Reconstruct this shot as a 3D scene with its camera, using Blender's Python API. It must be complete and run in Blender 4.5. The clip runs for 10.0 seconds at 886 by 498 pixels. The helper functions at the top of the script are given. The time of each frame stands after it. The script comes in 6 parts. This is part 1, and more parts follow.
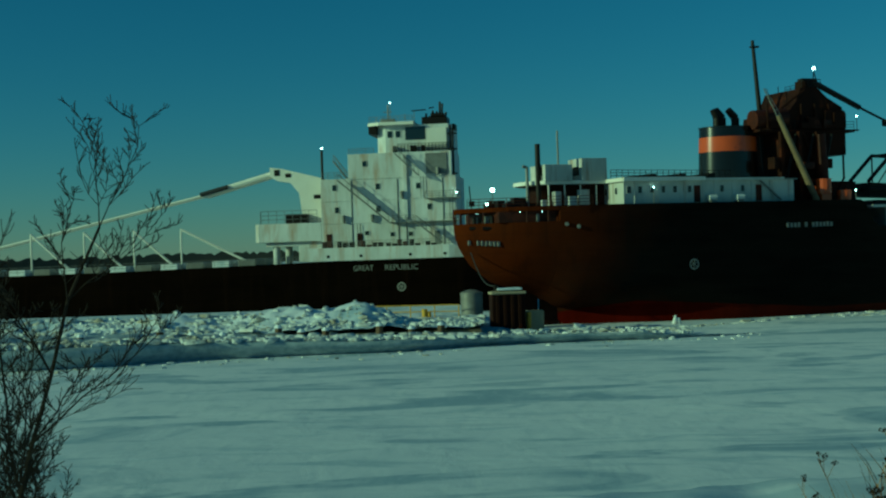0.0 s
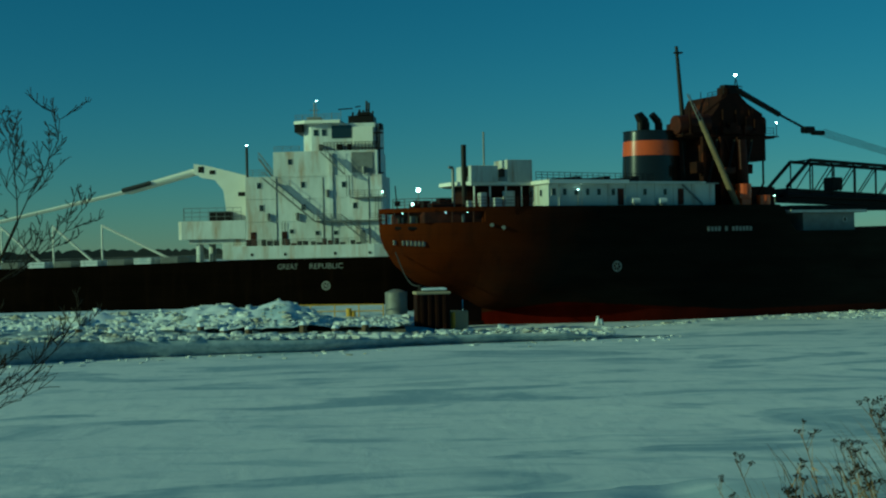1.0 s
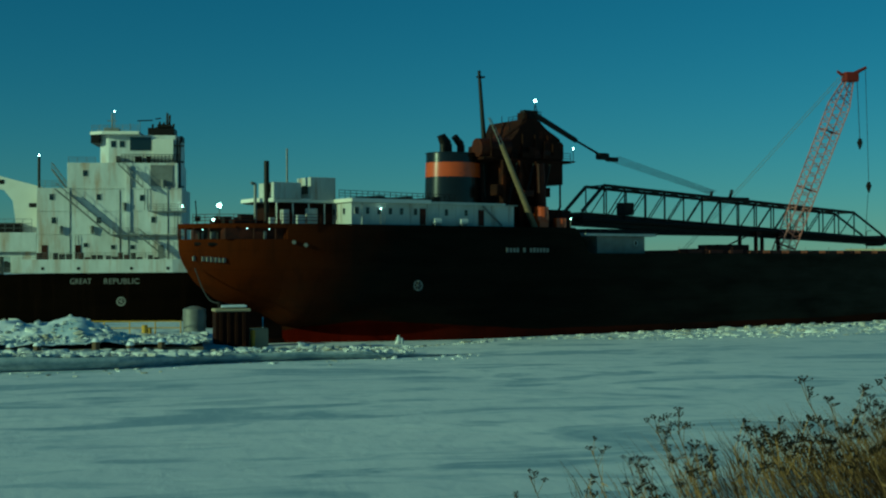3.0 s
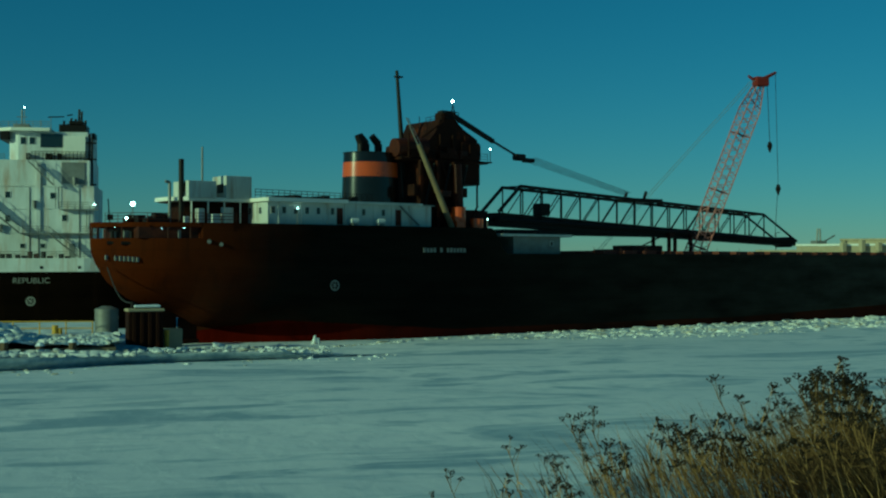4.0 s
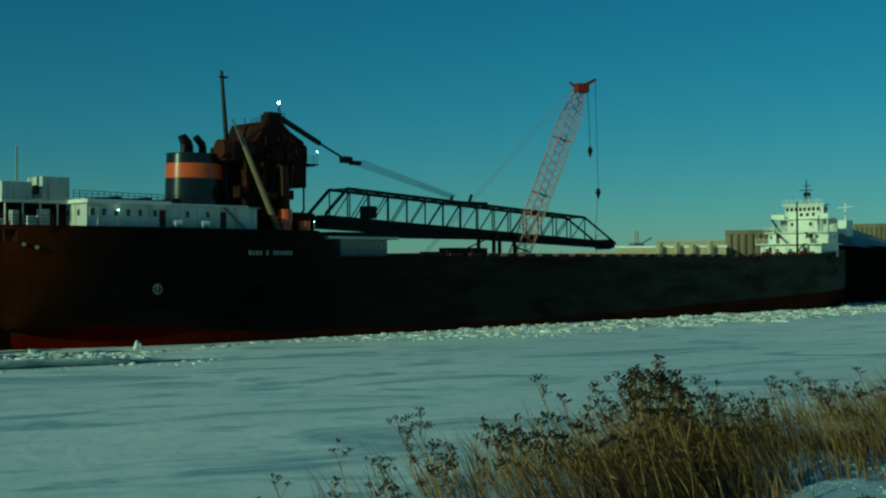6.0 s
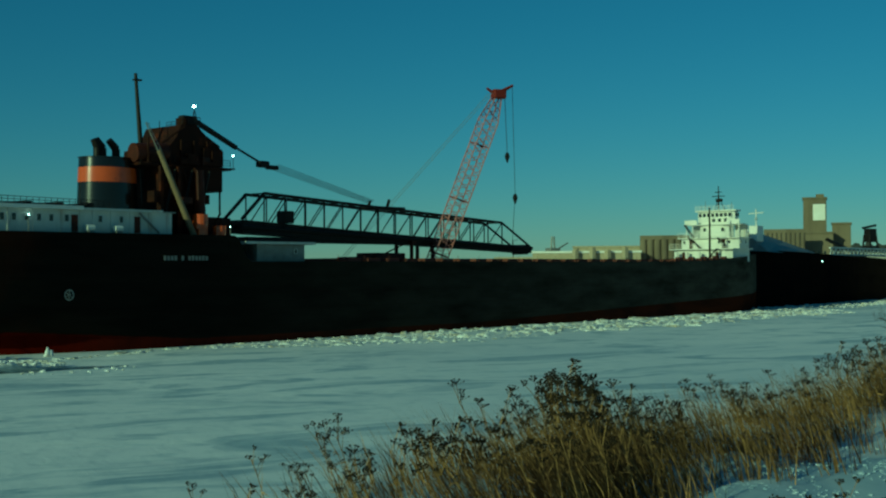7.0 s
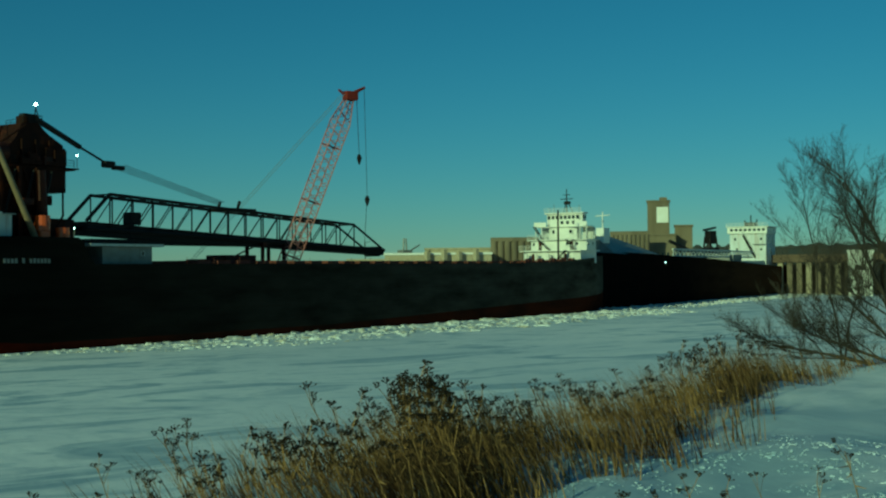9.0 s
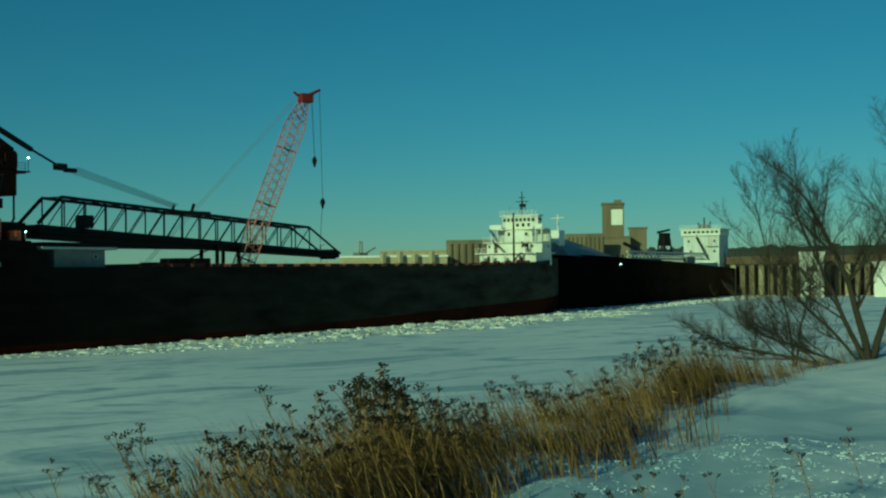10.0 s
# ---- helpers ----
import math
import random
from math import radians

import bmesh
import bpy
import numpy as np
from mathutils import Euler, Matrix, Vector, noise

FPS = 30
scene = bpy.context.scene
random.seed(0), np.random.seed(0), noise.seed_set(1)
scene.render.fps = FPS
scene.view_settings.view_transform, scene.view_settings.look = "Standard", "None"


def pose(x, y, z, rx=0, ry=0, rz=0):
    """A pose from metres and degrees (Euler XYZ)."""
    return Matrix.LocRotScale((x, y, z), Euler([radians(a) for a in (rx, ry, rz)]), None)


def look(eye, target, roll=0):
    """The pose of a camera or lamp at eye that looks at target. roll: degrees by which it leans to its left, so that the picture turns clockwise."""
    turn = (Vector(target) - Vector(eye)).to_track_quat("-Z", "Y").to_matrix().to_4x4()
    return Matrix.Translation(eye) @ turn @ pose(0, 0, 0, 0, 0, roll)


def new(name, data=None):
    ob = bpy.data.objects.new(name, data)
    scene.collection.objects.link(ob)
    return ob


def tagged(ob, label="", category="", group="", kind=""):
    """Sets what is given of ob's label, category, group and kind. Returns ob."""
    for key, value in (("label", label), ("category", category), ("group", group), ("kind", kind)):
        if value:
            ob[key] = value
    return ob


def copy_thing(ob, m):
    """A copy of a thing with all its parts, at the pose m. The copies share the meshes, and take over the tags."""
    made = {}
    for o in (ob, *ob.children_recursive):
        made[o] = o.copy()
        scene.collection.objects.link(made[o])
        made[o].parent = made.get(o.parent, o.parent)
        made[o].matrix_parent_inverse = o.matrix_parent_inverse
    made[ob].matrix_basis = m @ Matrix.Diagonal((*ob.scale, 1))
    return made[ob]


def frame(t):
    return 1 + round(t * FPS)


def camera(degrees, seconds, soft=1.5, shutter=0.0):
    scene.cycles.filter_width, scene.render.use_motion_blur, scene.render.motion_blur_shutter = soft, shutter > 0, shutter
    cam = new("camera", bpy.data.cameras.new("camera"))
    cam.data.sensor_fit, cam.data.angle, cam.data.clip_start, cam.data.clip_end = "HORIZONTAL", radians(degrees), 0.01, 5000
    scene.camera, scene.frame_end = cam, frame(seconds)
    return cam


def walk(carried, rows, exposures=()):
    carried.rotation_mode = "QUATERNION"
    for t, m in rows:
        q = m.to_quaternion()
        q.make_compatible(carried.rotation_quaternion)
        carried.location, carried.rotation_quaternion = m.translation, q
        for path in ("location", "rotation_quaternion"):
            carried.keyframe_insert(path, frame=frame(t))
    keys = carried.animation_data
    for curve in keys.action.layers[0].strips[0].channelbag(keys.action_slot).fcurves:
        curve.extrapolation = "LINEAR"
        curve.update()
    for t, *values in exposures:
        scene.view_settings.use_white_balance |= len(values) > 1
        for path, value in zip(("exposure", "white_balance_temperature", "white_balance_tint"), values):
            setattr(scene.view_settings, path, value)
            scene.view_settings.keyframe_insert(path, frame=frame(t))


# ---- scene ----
# ---------------------------------------------------------------- camera
cam = camera(39.75, 10.0, soft=2.2)
EYE, TILT, LEAN = 9.1, 0.0, 1.83
# seconds, yaw, pitch, roll: a pan from one standpoint on the bank
ROWS = [
    (0, -0.000, 0.000, -0.000),
    (0.5, -1.711, 0.061, -0.070),
    (1, -3.497, 0.014, -0.682),
    (1.5, -5.331, -0.086, -0.929),
    (2, -7.729, -0.130, -1.158),
    (2.5, -10.539, 0.703, -1.428),
    (4, -16.578, 1.158, -1.691),
    (4.5, -19.239, 1.379, -1.680),
    (5, -21.295, 1.585, -1.320),
    (6.5, -26.449, 1.580, -1.453),
    (7, -28.487, 1.823, -1.287),
    (7.5, -30.476, 1.697, -1.308),
    (8, -32.270, 1.759, -1.045),
    (8.5, -33.840, 2.180, -1.147),
    (9, -35.393, 2.051, -0.976),
    (9.5, -36.650, 2.034, -0.915),
    (10, -37.459, 2.203, -0.793),
]
STAND = pose(0, 0, EYE, TILT, LEAN, 0)
walk(cam, [(t, STAND @ pose(0, 0, 0, 0, 0, yaw) @ pose(0, 0, 0, pitch) @ pose(0, 0, 0, 0, roll) @ pose(0, 0, 0, 90)) for t, yaw, pitch, roll in ROWS],
     exposures=[(0.0, -0.93, 4200, -54), (5.0, -0.93, 4180, -54), (8.5, -0.82, 4440, -54), (10.0, -0.76, 4520, -54)])

# ---------------------------------------------------------------- light
SUN_AZ, SUN_EL = 249.5, 16.0     # degrees, clockwise from the view ahead (+y)
world = bpy.data.worlds.new("winter_sky")
scene.world = world
world.use_nodes = True
wn = world.node_tree.nodes
sky = wn.new("ShaderNodeTexSky")
sky.sky_type = "NISHITA"
sky.sun_disc = False
sky.sun_elevation = radians(SUN_EL)
sky.sun_rotation = radians(SUN_AZ)
sky.air_density, sky.dust_density, sky.ozone_density = 1.0, 0.0, 4.0
wn["Background"].inputs["Strength"].default_value = 0.071
world.node_tree.links.new(sky.outputs["Color"], wn["Background"].inputs["Color"])
sun_data = bpy.data.lights.new("sun", "SUN")
sun_data.energy, sun_data.angle, sun_data.color = 5.0, radians(0.55), (1.0, 0.79, 0.43)
sun = new("sun", sun_data)
_d = Vector((math.sin(radians(SUN_AZ)) * math.cos(radians(SUN_EL)), math.cos(radians(SUN_AZ)) * math.cos(radians(SUN_EL)), math.sin(radians(SUN_EL))))
sun.matrix_world = look(_d * 500, (0, 0, 0))


# ---------------------------------------------------------------- materials
def material(name, colour, rough=0.8, metal=0.0, second=None, scale=1.0, stretch=(1, 1, 1), bump=0.2, detail=6.0, amount=0.5,
             stain=None, stain_scale=0.2, stain_stretch=(1, 1, 1), stain_edge=(0.5, 0.7), bump_scale=None, emit=0.0, gloss=0.2, island_tone=None):
    """A worn surface: base colour broken by fine grain, and by larger stains of another colour."""
    m = bpy.data.materials.new(name)
    m.use_nodes = True
    n, l = m.node_tree.nodes, m.node_tree.links
    b = n["Principled BSDF"]
    b.inputs["Roughness"].default_value, b.inputs["Metallic"].default_value = rough, metal
    b.inputs["Specular IOR Level"].default_value = gloss
    co = n.new("ShaderNodeTexCoord")

    def noise_at(sc, st, det):
        mp = n.new("ShaderNodeMapping")
        mp.inputs["Scale"].default_value = st
        l.new(co.outputs["Object"], mp.inputs["Vector"])
        t = n.new("ShaderNodeTexNoise")
        t.inputs["Scale"].default_value, t.inputs["Detail"].default_value, t.inputs["Roughness"].default_value = sc, det, 0.62
        l.new(mp.outputs["Vector"], t.inputs["Vector"])
        return t.outputs["Fac"]

    grain = noise_at(scale, stretch, detail)
    mix = n.new("ShaderNodeMix")
    mix.data_type = "RGBA"
    ramp = n.new("ShaderNodeMapRange")
    ramp.inputs["From Min"].default_value, ramp.inputs["From Max"].default_value = 0.5 - amount / 2, 0.5 + amount / 2
    l.new(grain, ramp.inputs["Value"])
    l.new(ramp.outputs["Result"], mix.inputs["Factor"])
    mix.inputs["A"].default_value = (*colour, 1)
    mix.inputs["B"].default_value = (*(second or [c * 0.7 for c in colour]), 1)
    out = mix.outputs["Result"]
    if stain:
        big = noise_at(stain_scale, stain_stretch, 5.0)
        r2 = n.new("ShaderNodeMapRange")
        r2.inputs["From Min"].default_value, r2.inputs["From Max"].default_value = stain_edge
        l.new(big, r2.inputs["Value"])
        m2 = n.new("ShaderNodeMix")
        m2.data_type = "RGBA"
        l.new(r2.outputs["Result"], m2.inputs["Factor"])
        l.new(out, m2.inputs["A"])
        m2.inputs["B"].default_value = (*stain, 1)
        out = m2.outputs["Result"]
    if island_tone:
        gi = n.new("ShaderNodeNewGeometry")
        hs = n.new("ShaderNodeHueSaturation")
        mr = n.new("ShaderNodeMapRange")
        mr.inputs["To Min"].default_value, mr.inputs["To Max"].default_value = island_tone
        l.new(gi.outputs["Random Per Island"], mr.inputs["Value"])
        l.new(mr.outputs["Result"], hs.inputs["Value"])
        l.new(out, hs.inputs["Color"])
        out = hs.outputs["Color"]
    l.new(out, b.inputs["Base Color"])
    if bump:
        bp = n.new("ShaderNodeBump")
        bp.inputs["Strength"].default_value, bp.inputs["Distance"].default_value = bump, 0.05
        l.new(noise_at(bump_scale or scale * 2, stretch, detail), bp.inputs["Height"])
        l.new(bp.outputs["Normal"], b.inputs["Normal"])
    if emit:
        b.inputs["Emission Color"].default_value = (1, 0.93, 0.8, 1)
        b.inputs["Emission Strength"].default_value = emit
    return m


def glass_material(name, colour):
    m = bpy.data.materials.new(name)
    m.use_nodes = True
    b = m.node_tree.nodes["Principled BSDF"]
    b.inputs["Base Color"].default_value = (*colour, 1)
    b.inputs["Roughness"].default_value = 0.08
    b.inputs["Specular IOR Level"].default_value = 0.6
    return m


def hull_material(name, top, boot, line, slope, worn, streak, muted=None, muted_from=(22, 50), far_gain=4.5):
    """Ship's side: a painted topside, a red boot below a waterline that runs with the trim, rust runs and scuffs."""
    m = bpy.data.materials.new(name)
    m.use_nodes = True
    n, l = m.node_tree.nodes, m.node_tree.links
    b = n["Principled BSDF"]
    b.inputs["Roughness"].default_value = 0.75
    b.inputs["Specular IOR Level"].default_value = 0.0
    co = n.new("ShaderNodeTexCoord")
    sep = n.new("ShaderNodeSeparateXYZ")
    l.new(co.outputs["Object"], sep.inputs["Vector"])

    def noise_at(sc, st, det=6.0):
        mp = n.new("ShaderNodeMapping")
        mp.inputs["Scale"].default_value = st
        l.new(co.outputs["Object"], mp.inputs["Vector"])
        t = n.new("ShaderNodeTexNoise")
        t.inputs["Scale"].default_value, t.inputs["Detail"].default_value, t.inputs["Roughness"].default_value = sc, det, 0.6
        l.new(mp.outputs["Vector"], t.inputs["Vector"])
        return t.outputs["Fac"]

    def rng(v, a, c):
        r = n.new("ShaderNodeMapRange")
        r.inputs["From Min"].default_value, r.inputs["From Max"].default_value = a, c
        l.new(v, r.inputs["Value"])
        return r.outputs["Result"]

    def mixed(f, a, c):
        x = n.new("ShaderNodeMix")
        x.data_type = "RGBA"
        l.new(f, x.inputs["Factor"])
        for s, val in (("A", a), ("B", c)):
            if isinstance(val, tuple):
                x.inputs[s].default_value = (*val, 1)
            else:
                l.new(val, x.inputs[s])
        return x.outputs["Result"]

    def maths(op, a, c):
        x = n.new("ShaderNodeMath")
        x.operation = op
        for i, val in enumerate((a, c)):
            if isinstance(val, (int, float)):
                x.inputs[i].default_value = val
            else:
                l.new(val, x.inputs[i])
        return x.outputs["Value"]

    side = mixed(rng(noise_at(0.12, (1, 1, 3)), 0.35, 0.7), top, worn)
    side = mixed(maths("MULTIPLY", rng(noise_at(0.9, (1, 1, 0.06)), 0.52, 0.75), 0.55), side, streak)
    if muted:
        # laker: shade of the flat side put into its colour, paler towards the bow
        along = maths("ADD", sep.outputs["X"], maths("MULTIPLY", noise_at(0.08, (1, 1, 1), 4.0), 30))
        plates = mixed(rng(noise_at(0.35, (0.25, 1, 1.6), 3.0), 0.4, 0.65), muted, tuple(c * 0.62 for c in muted))
        side = mixed(rng(along, *muted_from), side, plates)
        far_mix = maths("MULTIPLY", rng(sep.outputs["X"], 45, 190), rng(noise_at(0.25, (0.4, 1, 1.5), 4.0), 0.2, 0.65))
        side = mixed(far_mix, side, tuple(c * far_gain for c in muted))
    keel = mixed(rng(noise_at(0.5, (1, 1, 0.3)), 0.35, 0.7), boot, tuple(c * 0.55 for c in boot))
    if muted:
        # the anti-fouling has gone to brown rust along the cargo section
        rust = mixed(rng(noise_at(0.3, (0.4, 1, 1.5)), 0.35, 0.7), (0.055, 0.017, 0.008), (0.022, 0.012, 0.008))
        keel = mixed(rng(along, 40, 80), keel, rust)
    edge = maths("ADD", sep.outputs["Z"], maths("MULTIPLY", noise_at(1.5, (1, 1, 1)), 0.25))
    if slope:
        # light draught: the boot-top climbs towards the stern and the bow
        aft, ka, fore, kf = slope
        edge = maths("SUBTRACT", edge, maths("MAXIMUM", maths("MULTIPLY", maths("SUBTRACT", aft, sep.outputs["X"]), ka), 0.0))
        edge = maths("SUBTRACT", edge, maths("MAXIMUM", maths("MULTIPLY", maths("SUBTRACT", sep.outputs["X"], fore), kf), 0.0))
        edge = maths("ADD", edge, maths("MAXIMUM", maths("MULTIPLY", maths("SUBTRACT", 23.0, sep.outputs["X"]), 0.22), 0.0))
    # welded plates: seams between strakes, and the dents between frames
    flat = n.new("ShaderNodeCombineXYZ")
    l.new(sep.outputs["X"], flat.inputs["X"])
    l.new(sep.outputs["Z"], flat.inputs["Y"])
    seam = n.new("ShaderNodeTexBrick")
    l.new(flat.outputs["Vector"], seam.inputs["Vector"])
    seam.inputs["Scale"].default_value, seam.inputs["Mortar Size"].default_value = 1.0, 0.035
    seam.inputs["Brick Width"].default_value, seam.inputs["Row Height"].default_value = 8.5, 2.1
    seam.inputs["Mortar Smooth"].default_value = 0.6
    paint = mixed(rng(edge, line, line + 0.15), keel, side)
    l.new(mixed(maths("MULTIPLY", seam.outputs["Fac"], 0.45), paint, streak), b.inputs["Base Color"])
    bp = n.new("ShaderNodeBump")
    bp.inputs["Strength"].default_value, bp.inputs["Distance"].default_value = 0.35, 0.06
    l.new(maths("SUBTRACT", noise_at(0.5, (1, 1, 0.8), 3.0), maths("MULTIPLY", seam.outputs["Fac"], 0.4)), bp.inputs["Height"])
    l.new(bp.outputs["Normal"], b.inputs["Normal"])
    return m


def snow_material():
    """Wind-packed snow on ice: bright drifts with long grey scoured patches and fine ripple."""
    m = bpy.data.materials.new("wind_packed_snow")
    m.use_nodes = True
    n, l = m.node_tree.nodes, m.node_tree.links
    b = n["Principled BSDF"]
    b.inputs["Roughness"].default_value = 0.75
    co = n.new("ShaderNodeTexCoord")

    def noise_at(sc, st, det, turn=0.0, rough=0.6, dist=0.0):
        mp = n.new("ShaderNodeMapping")
        mp.inputs["Scale"].default_value = st
        mp.inputs["Rotation"].default_value = (0, 0, turn)
        l.new(co.outputs["Object"], mp.inputs["Vector"])
        t = n.new("ShaderNodeTexNoise")
        t.inputs["Scale"].default_value, t.inputs["Detail"].default_value = sc, det
        t.inputs["Roughness"].default_value, t.inputs["Distortion"].default_value = rough, dist
        l.new(mp.outputs["Vector"], t.inputs["Vector"])
        return t.outputs["Fac"]

    def layer(under, fac, a, c, colour):
        r = n.new("ShaderNodeMapRange")
        r.inputs["From Min"].default_value, r.inputs["From Max"].default_value = a, c
        l.new(fac, r.inputs["Value"])
        x = n.new("ShaderNodeMix")
        x.data_type = "RGBA"
        l.new(r.outputs["Result"], x.inputs["Factor"])
        if isinstance(under, tuple):
            x.inputs["A"].default_value = (*under, 1)
        else:
            l.new(under, x.inputs["A"])
        x.inputs["B"].default_value = (*colour, 1)
        return x.outputs["Result"]

    scoured = noise_at(0.13, (0.42, 1, 1), 6.0, 0.14, 0.6, 1.2)
    tongues = noise_at(0.36, (0.40, 1, 1), 6.0, 0.35, 0.62, 1.0)
    fine = noise_at(0.9, (1.1, 0.45, 1), 7.0, 0.35, 0.62, 0.5)
    broad = noise_at(0.03, (0.5, 1, 1), 3.0, -0.1)
    c = layer((0.90, 0.91, 0.91), broad, 0.38, 0.68, (0.72, 0.76, 0.80))
    c = layer(c, scoured, 0.52, 0.61, (0.42, 0.50, 0.58))
    c = layer(c, tongues, 0.54, 0.68, (0.56, 0.63, 0.69))
    c = layer(c, fine, 0.50, 0.80, (0.64, 0.69, 0.73))
    l.new(c, b.inputs["Base Color"])
    # wind ripples over longer drifts
    drift = n.new("ShaderNodeBump")
    drift.inputs["Strength"].default_value, drift.inputs["Distance"].default_value = 0.5, 0.35
    l.new(noise_at(0.20, (0.45, 1, 1), 4.0, 0.2, 0.5, 0.6), drift.inputs["Height"])
    bp = n.new("ShaderNodeBump")
    bp.inputs["Strength"].default_value, bp.inputs["Distance"].default_value = 0.45, 0.12
    l.new(noise_at(0.5, (1.0, 0.5, 1), 6.0, 0.25, 0.58, 0.5), bp.inputs["Height"])
    l.new(drift.outputs["Normal"], bp.inputs["Normal"])
    l.new(bp.outputs["Normal"], b.inputs["Normal"])
    return m


SNOW = snow_material()
ICE_CHUNK = material("broken_ice", (0.82, 0.82, 0.78), 0.6, second=(0.56, 0.58, 0.57), scale=1.2, bump=0.5, stain=(0.44, 0.40, 0.30), stain_scale=0.3, stain_edge=(0.48, 0.62))
WHITE = material("weathered_white_paint", (0.76, 0.77, 0.74), 0.6, second=(0.47, 0.47, 0.43), scale=0.35, stretch=(1, 1, 0.4), bump=0.15, stain=(0.34, 0.19, 0.07), stain_scale=0.7, stain_stretch=(1.0, 1.0, 0.16), stain_edge=(0.50, 0.80))
# white dulled in colour for walls that stand in shade, with rust runs
DULL_WHITE = material("shade_dulled_white_paint", (0.66, 0.66, 0.60), 0.65, second=(0.44, 0.44, 0.39), scale=0.5, stretch=(1, 1, 0.4), bump=0.15, stain=(0.22, 0.12, 0.05), stain_scale=0.6, stain_stretch=(1.4, 1.4, 0.15), stain_edge=(0.55, 0.75))
CLEAN_WHITE = material("white_paint", (0.84, 0.82, 0.73), 0.6, second=(0.72, 0.69, 0.58), scale=0.3, bump=0.1)
PANE = glass_material("dark_window_glass", (0.015, 0.02, 0.025))
BLACK = material("black_paint", (0.007, 0.006, 0.005), 0.5, second=(0.014, 0.010, 0.007), scale=0.8, bump=0.1)
BROWN = material("red_oxide_steel", (0.075, 0.017, 0.005), 0.6, second=(0.020, 0.007, 0.004), scale=0.7, bump=0.3, stain=(0.008, 0.005, 0.004), stain_scale=0.3)
FUNNEL_BLACK = material("glossy_funnel_black", (0.006, 0.006, 0.005), 0.22, second=(0.010, 0.008, 0.006), scale=0.5, bump=0.03, gloss=0.5)
TOWER = material("dark_rust_steel", (0.030, 0.0095, 0.004), 0.7, second=(0.010, 0.005, 0.003), scale=0.5, bump=0.3, stain=(0.09, 0.022, 0.006), stain_scale=0.35, stain_edge=(0.56, 0.72), gloss=0.1)
DECKRED = material("deck_red", (0.16, 0.05, 0.03), 0.7, second=(0.10, 0.04, 0.025), scale=0.6)
ORANGE = material("orange_band_paint", (0.50, 0.085, 0.010), 0.25, second=(0.40, 0.07, 0.010), scale=0.6, stain=(0.10, 0.03, 0.01), stain_scale=0.6, stain_edge=(0.6, 0.8), gloss=0.5)
GREY = material("grey_galvanised_steel", (0.27, 0.27, 0.25), 0.5, 0.3, second=(0.17, 0.16, 0.14), scale=0.9)
DARKSTEEL = material("dark_boom_steel", (0.010, 0.009, 0.008), 0.6, second=(0.018, 0.013, 0.010), scale=0.8)
BUFF = material("buff_strut_paint", (0.26, 0.20, 0.11), 0.6, second=(0.17, 0.12, 0.065), scale=0.8)
YELLOW = material("yellow_paint", (0.60, 0.40, 0.05), 0.6, second=(0.40, 0.24, 0.04), scale=1.5)
LETTER = material("worn_white_lettering", (0.30, 0.29, 0.26), 0.7, second=(0.17, 0.165, 0.145), scale=3.0, bump=0)
CONCRETE = material("buff_concrete", (0.21, 0.17, 0.105), 0.85, second=(0.15, 0.12, 0.075), scale=0.25, stretch=(1, 1, 0.3), stain=(0.10, 0.08, 0.05), stain_scale=0.06, stain_stretch=(1, 1, 0.3), stain_edge=(0.5, 0.75))
PALE_CONCRETE = material("pale_concrete", (0.44, 0.38, 0.25), 0.85, second=(0.34, 0.28, 0.17), scale=0.2)
TIMBER = material("old_dock_timber", (0.17, 0.12, 0.07), 0.9, second=(0.09, 0.065, 0.045), scale=1.5, stretch=(1, 1, 0.2), bump=0.5)
CRANE_RED = material("crane_red", (0.17, 0.022, 0.014), 0.5, second=(0.11, 0.018, 0.012), scale=1.0)
CRANE_PALE = material("faded_crane_lattice", (0.40, 0.13, 0.10), 0.6, second=(0.48, 0.28, 0.24), scale=0.35)
CABLE = material("steel_cable", (0.05, 0.05, 0.05), 0.6, 0.0, second=(0.03, 0.03, 0.03), scale=2.0, bump=0)
PALE_CABLE = material("weathered_wire_rope", (0.30, 0.33, 0.33), 0.5, 0.2, second=(0.22, 0.24, 0.24), scale=2.0, bump=0)
BARK = material("dark_bark", (0.03, 0.022, 0.015), 0.9, second=(0.016, 0.012, 0.009), scale=12, bump=0.5)
TAN_BARK = material("tan_willow_bark", (0.060, 0.049, 0.034), 0.9, second=(0.034, 0.027, 0.020), scale=12, bump=0.5)
STRAW = material("dry_straw", (0.37, 0.235, 0.08), 0.85, second=(0.16, 0.095, 0.035), scale=1.2, bump=0, stain=(0.06, 0.030, 0.011), stain_scale=0.8, stain_edge=(0.46, 0.64), island_tone=(0.15, 1.45))
SEED = material("dry_flower_heads", (0.030, 0.021, 0.011), 0.9, second=(0.015, 0.011, 0.006), scale=20, bump=0)
LAMP = material("lit_floodlight", (0.9, 0.9, 0.85), 0.3, second=(0.9, 0.9, 0.85), bump=0, emit=25)
TREES = material("distant_bare_woods", (0.035, 0.04, 0.04), 1.0, second=(0.06, 0.055, 0.045), scale=0.05, bump=0)
# snow of the pier shelf: grey-blue carries the shade of its steep face
SHADED_SNOW = material("shade_tinted_snow", (0.20, 0.25, 0.29), 0.7, second=(0.50, 0.54, 0.57), scale=1.6, bump=0.6)
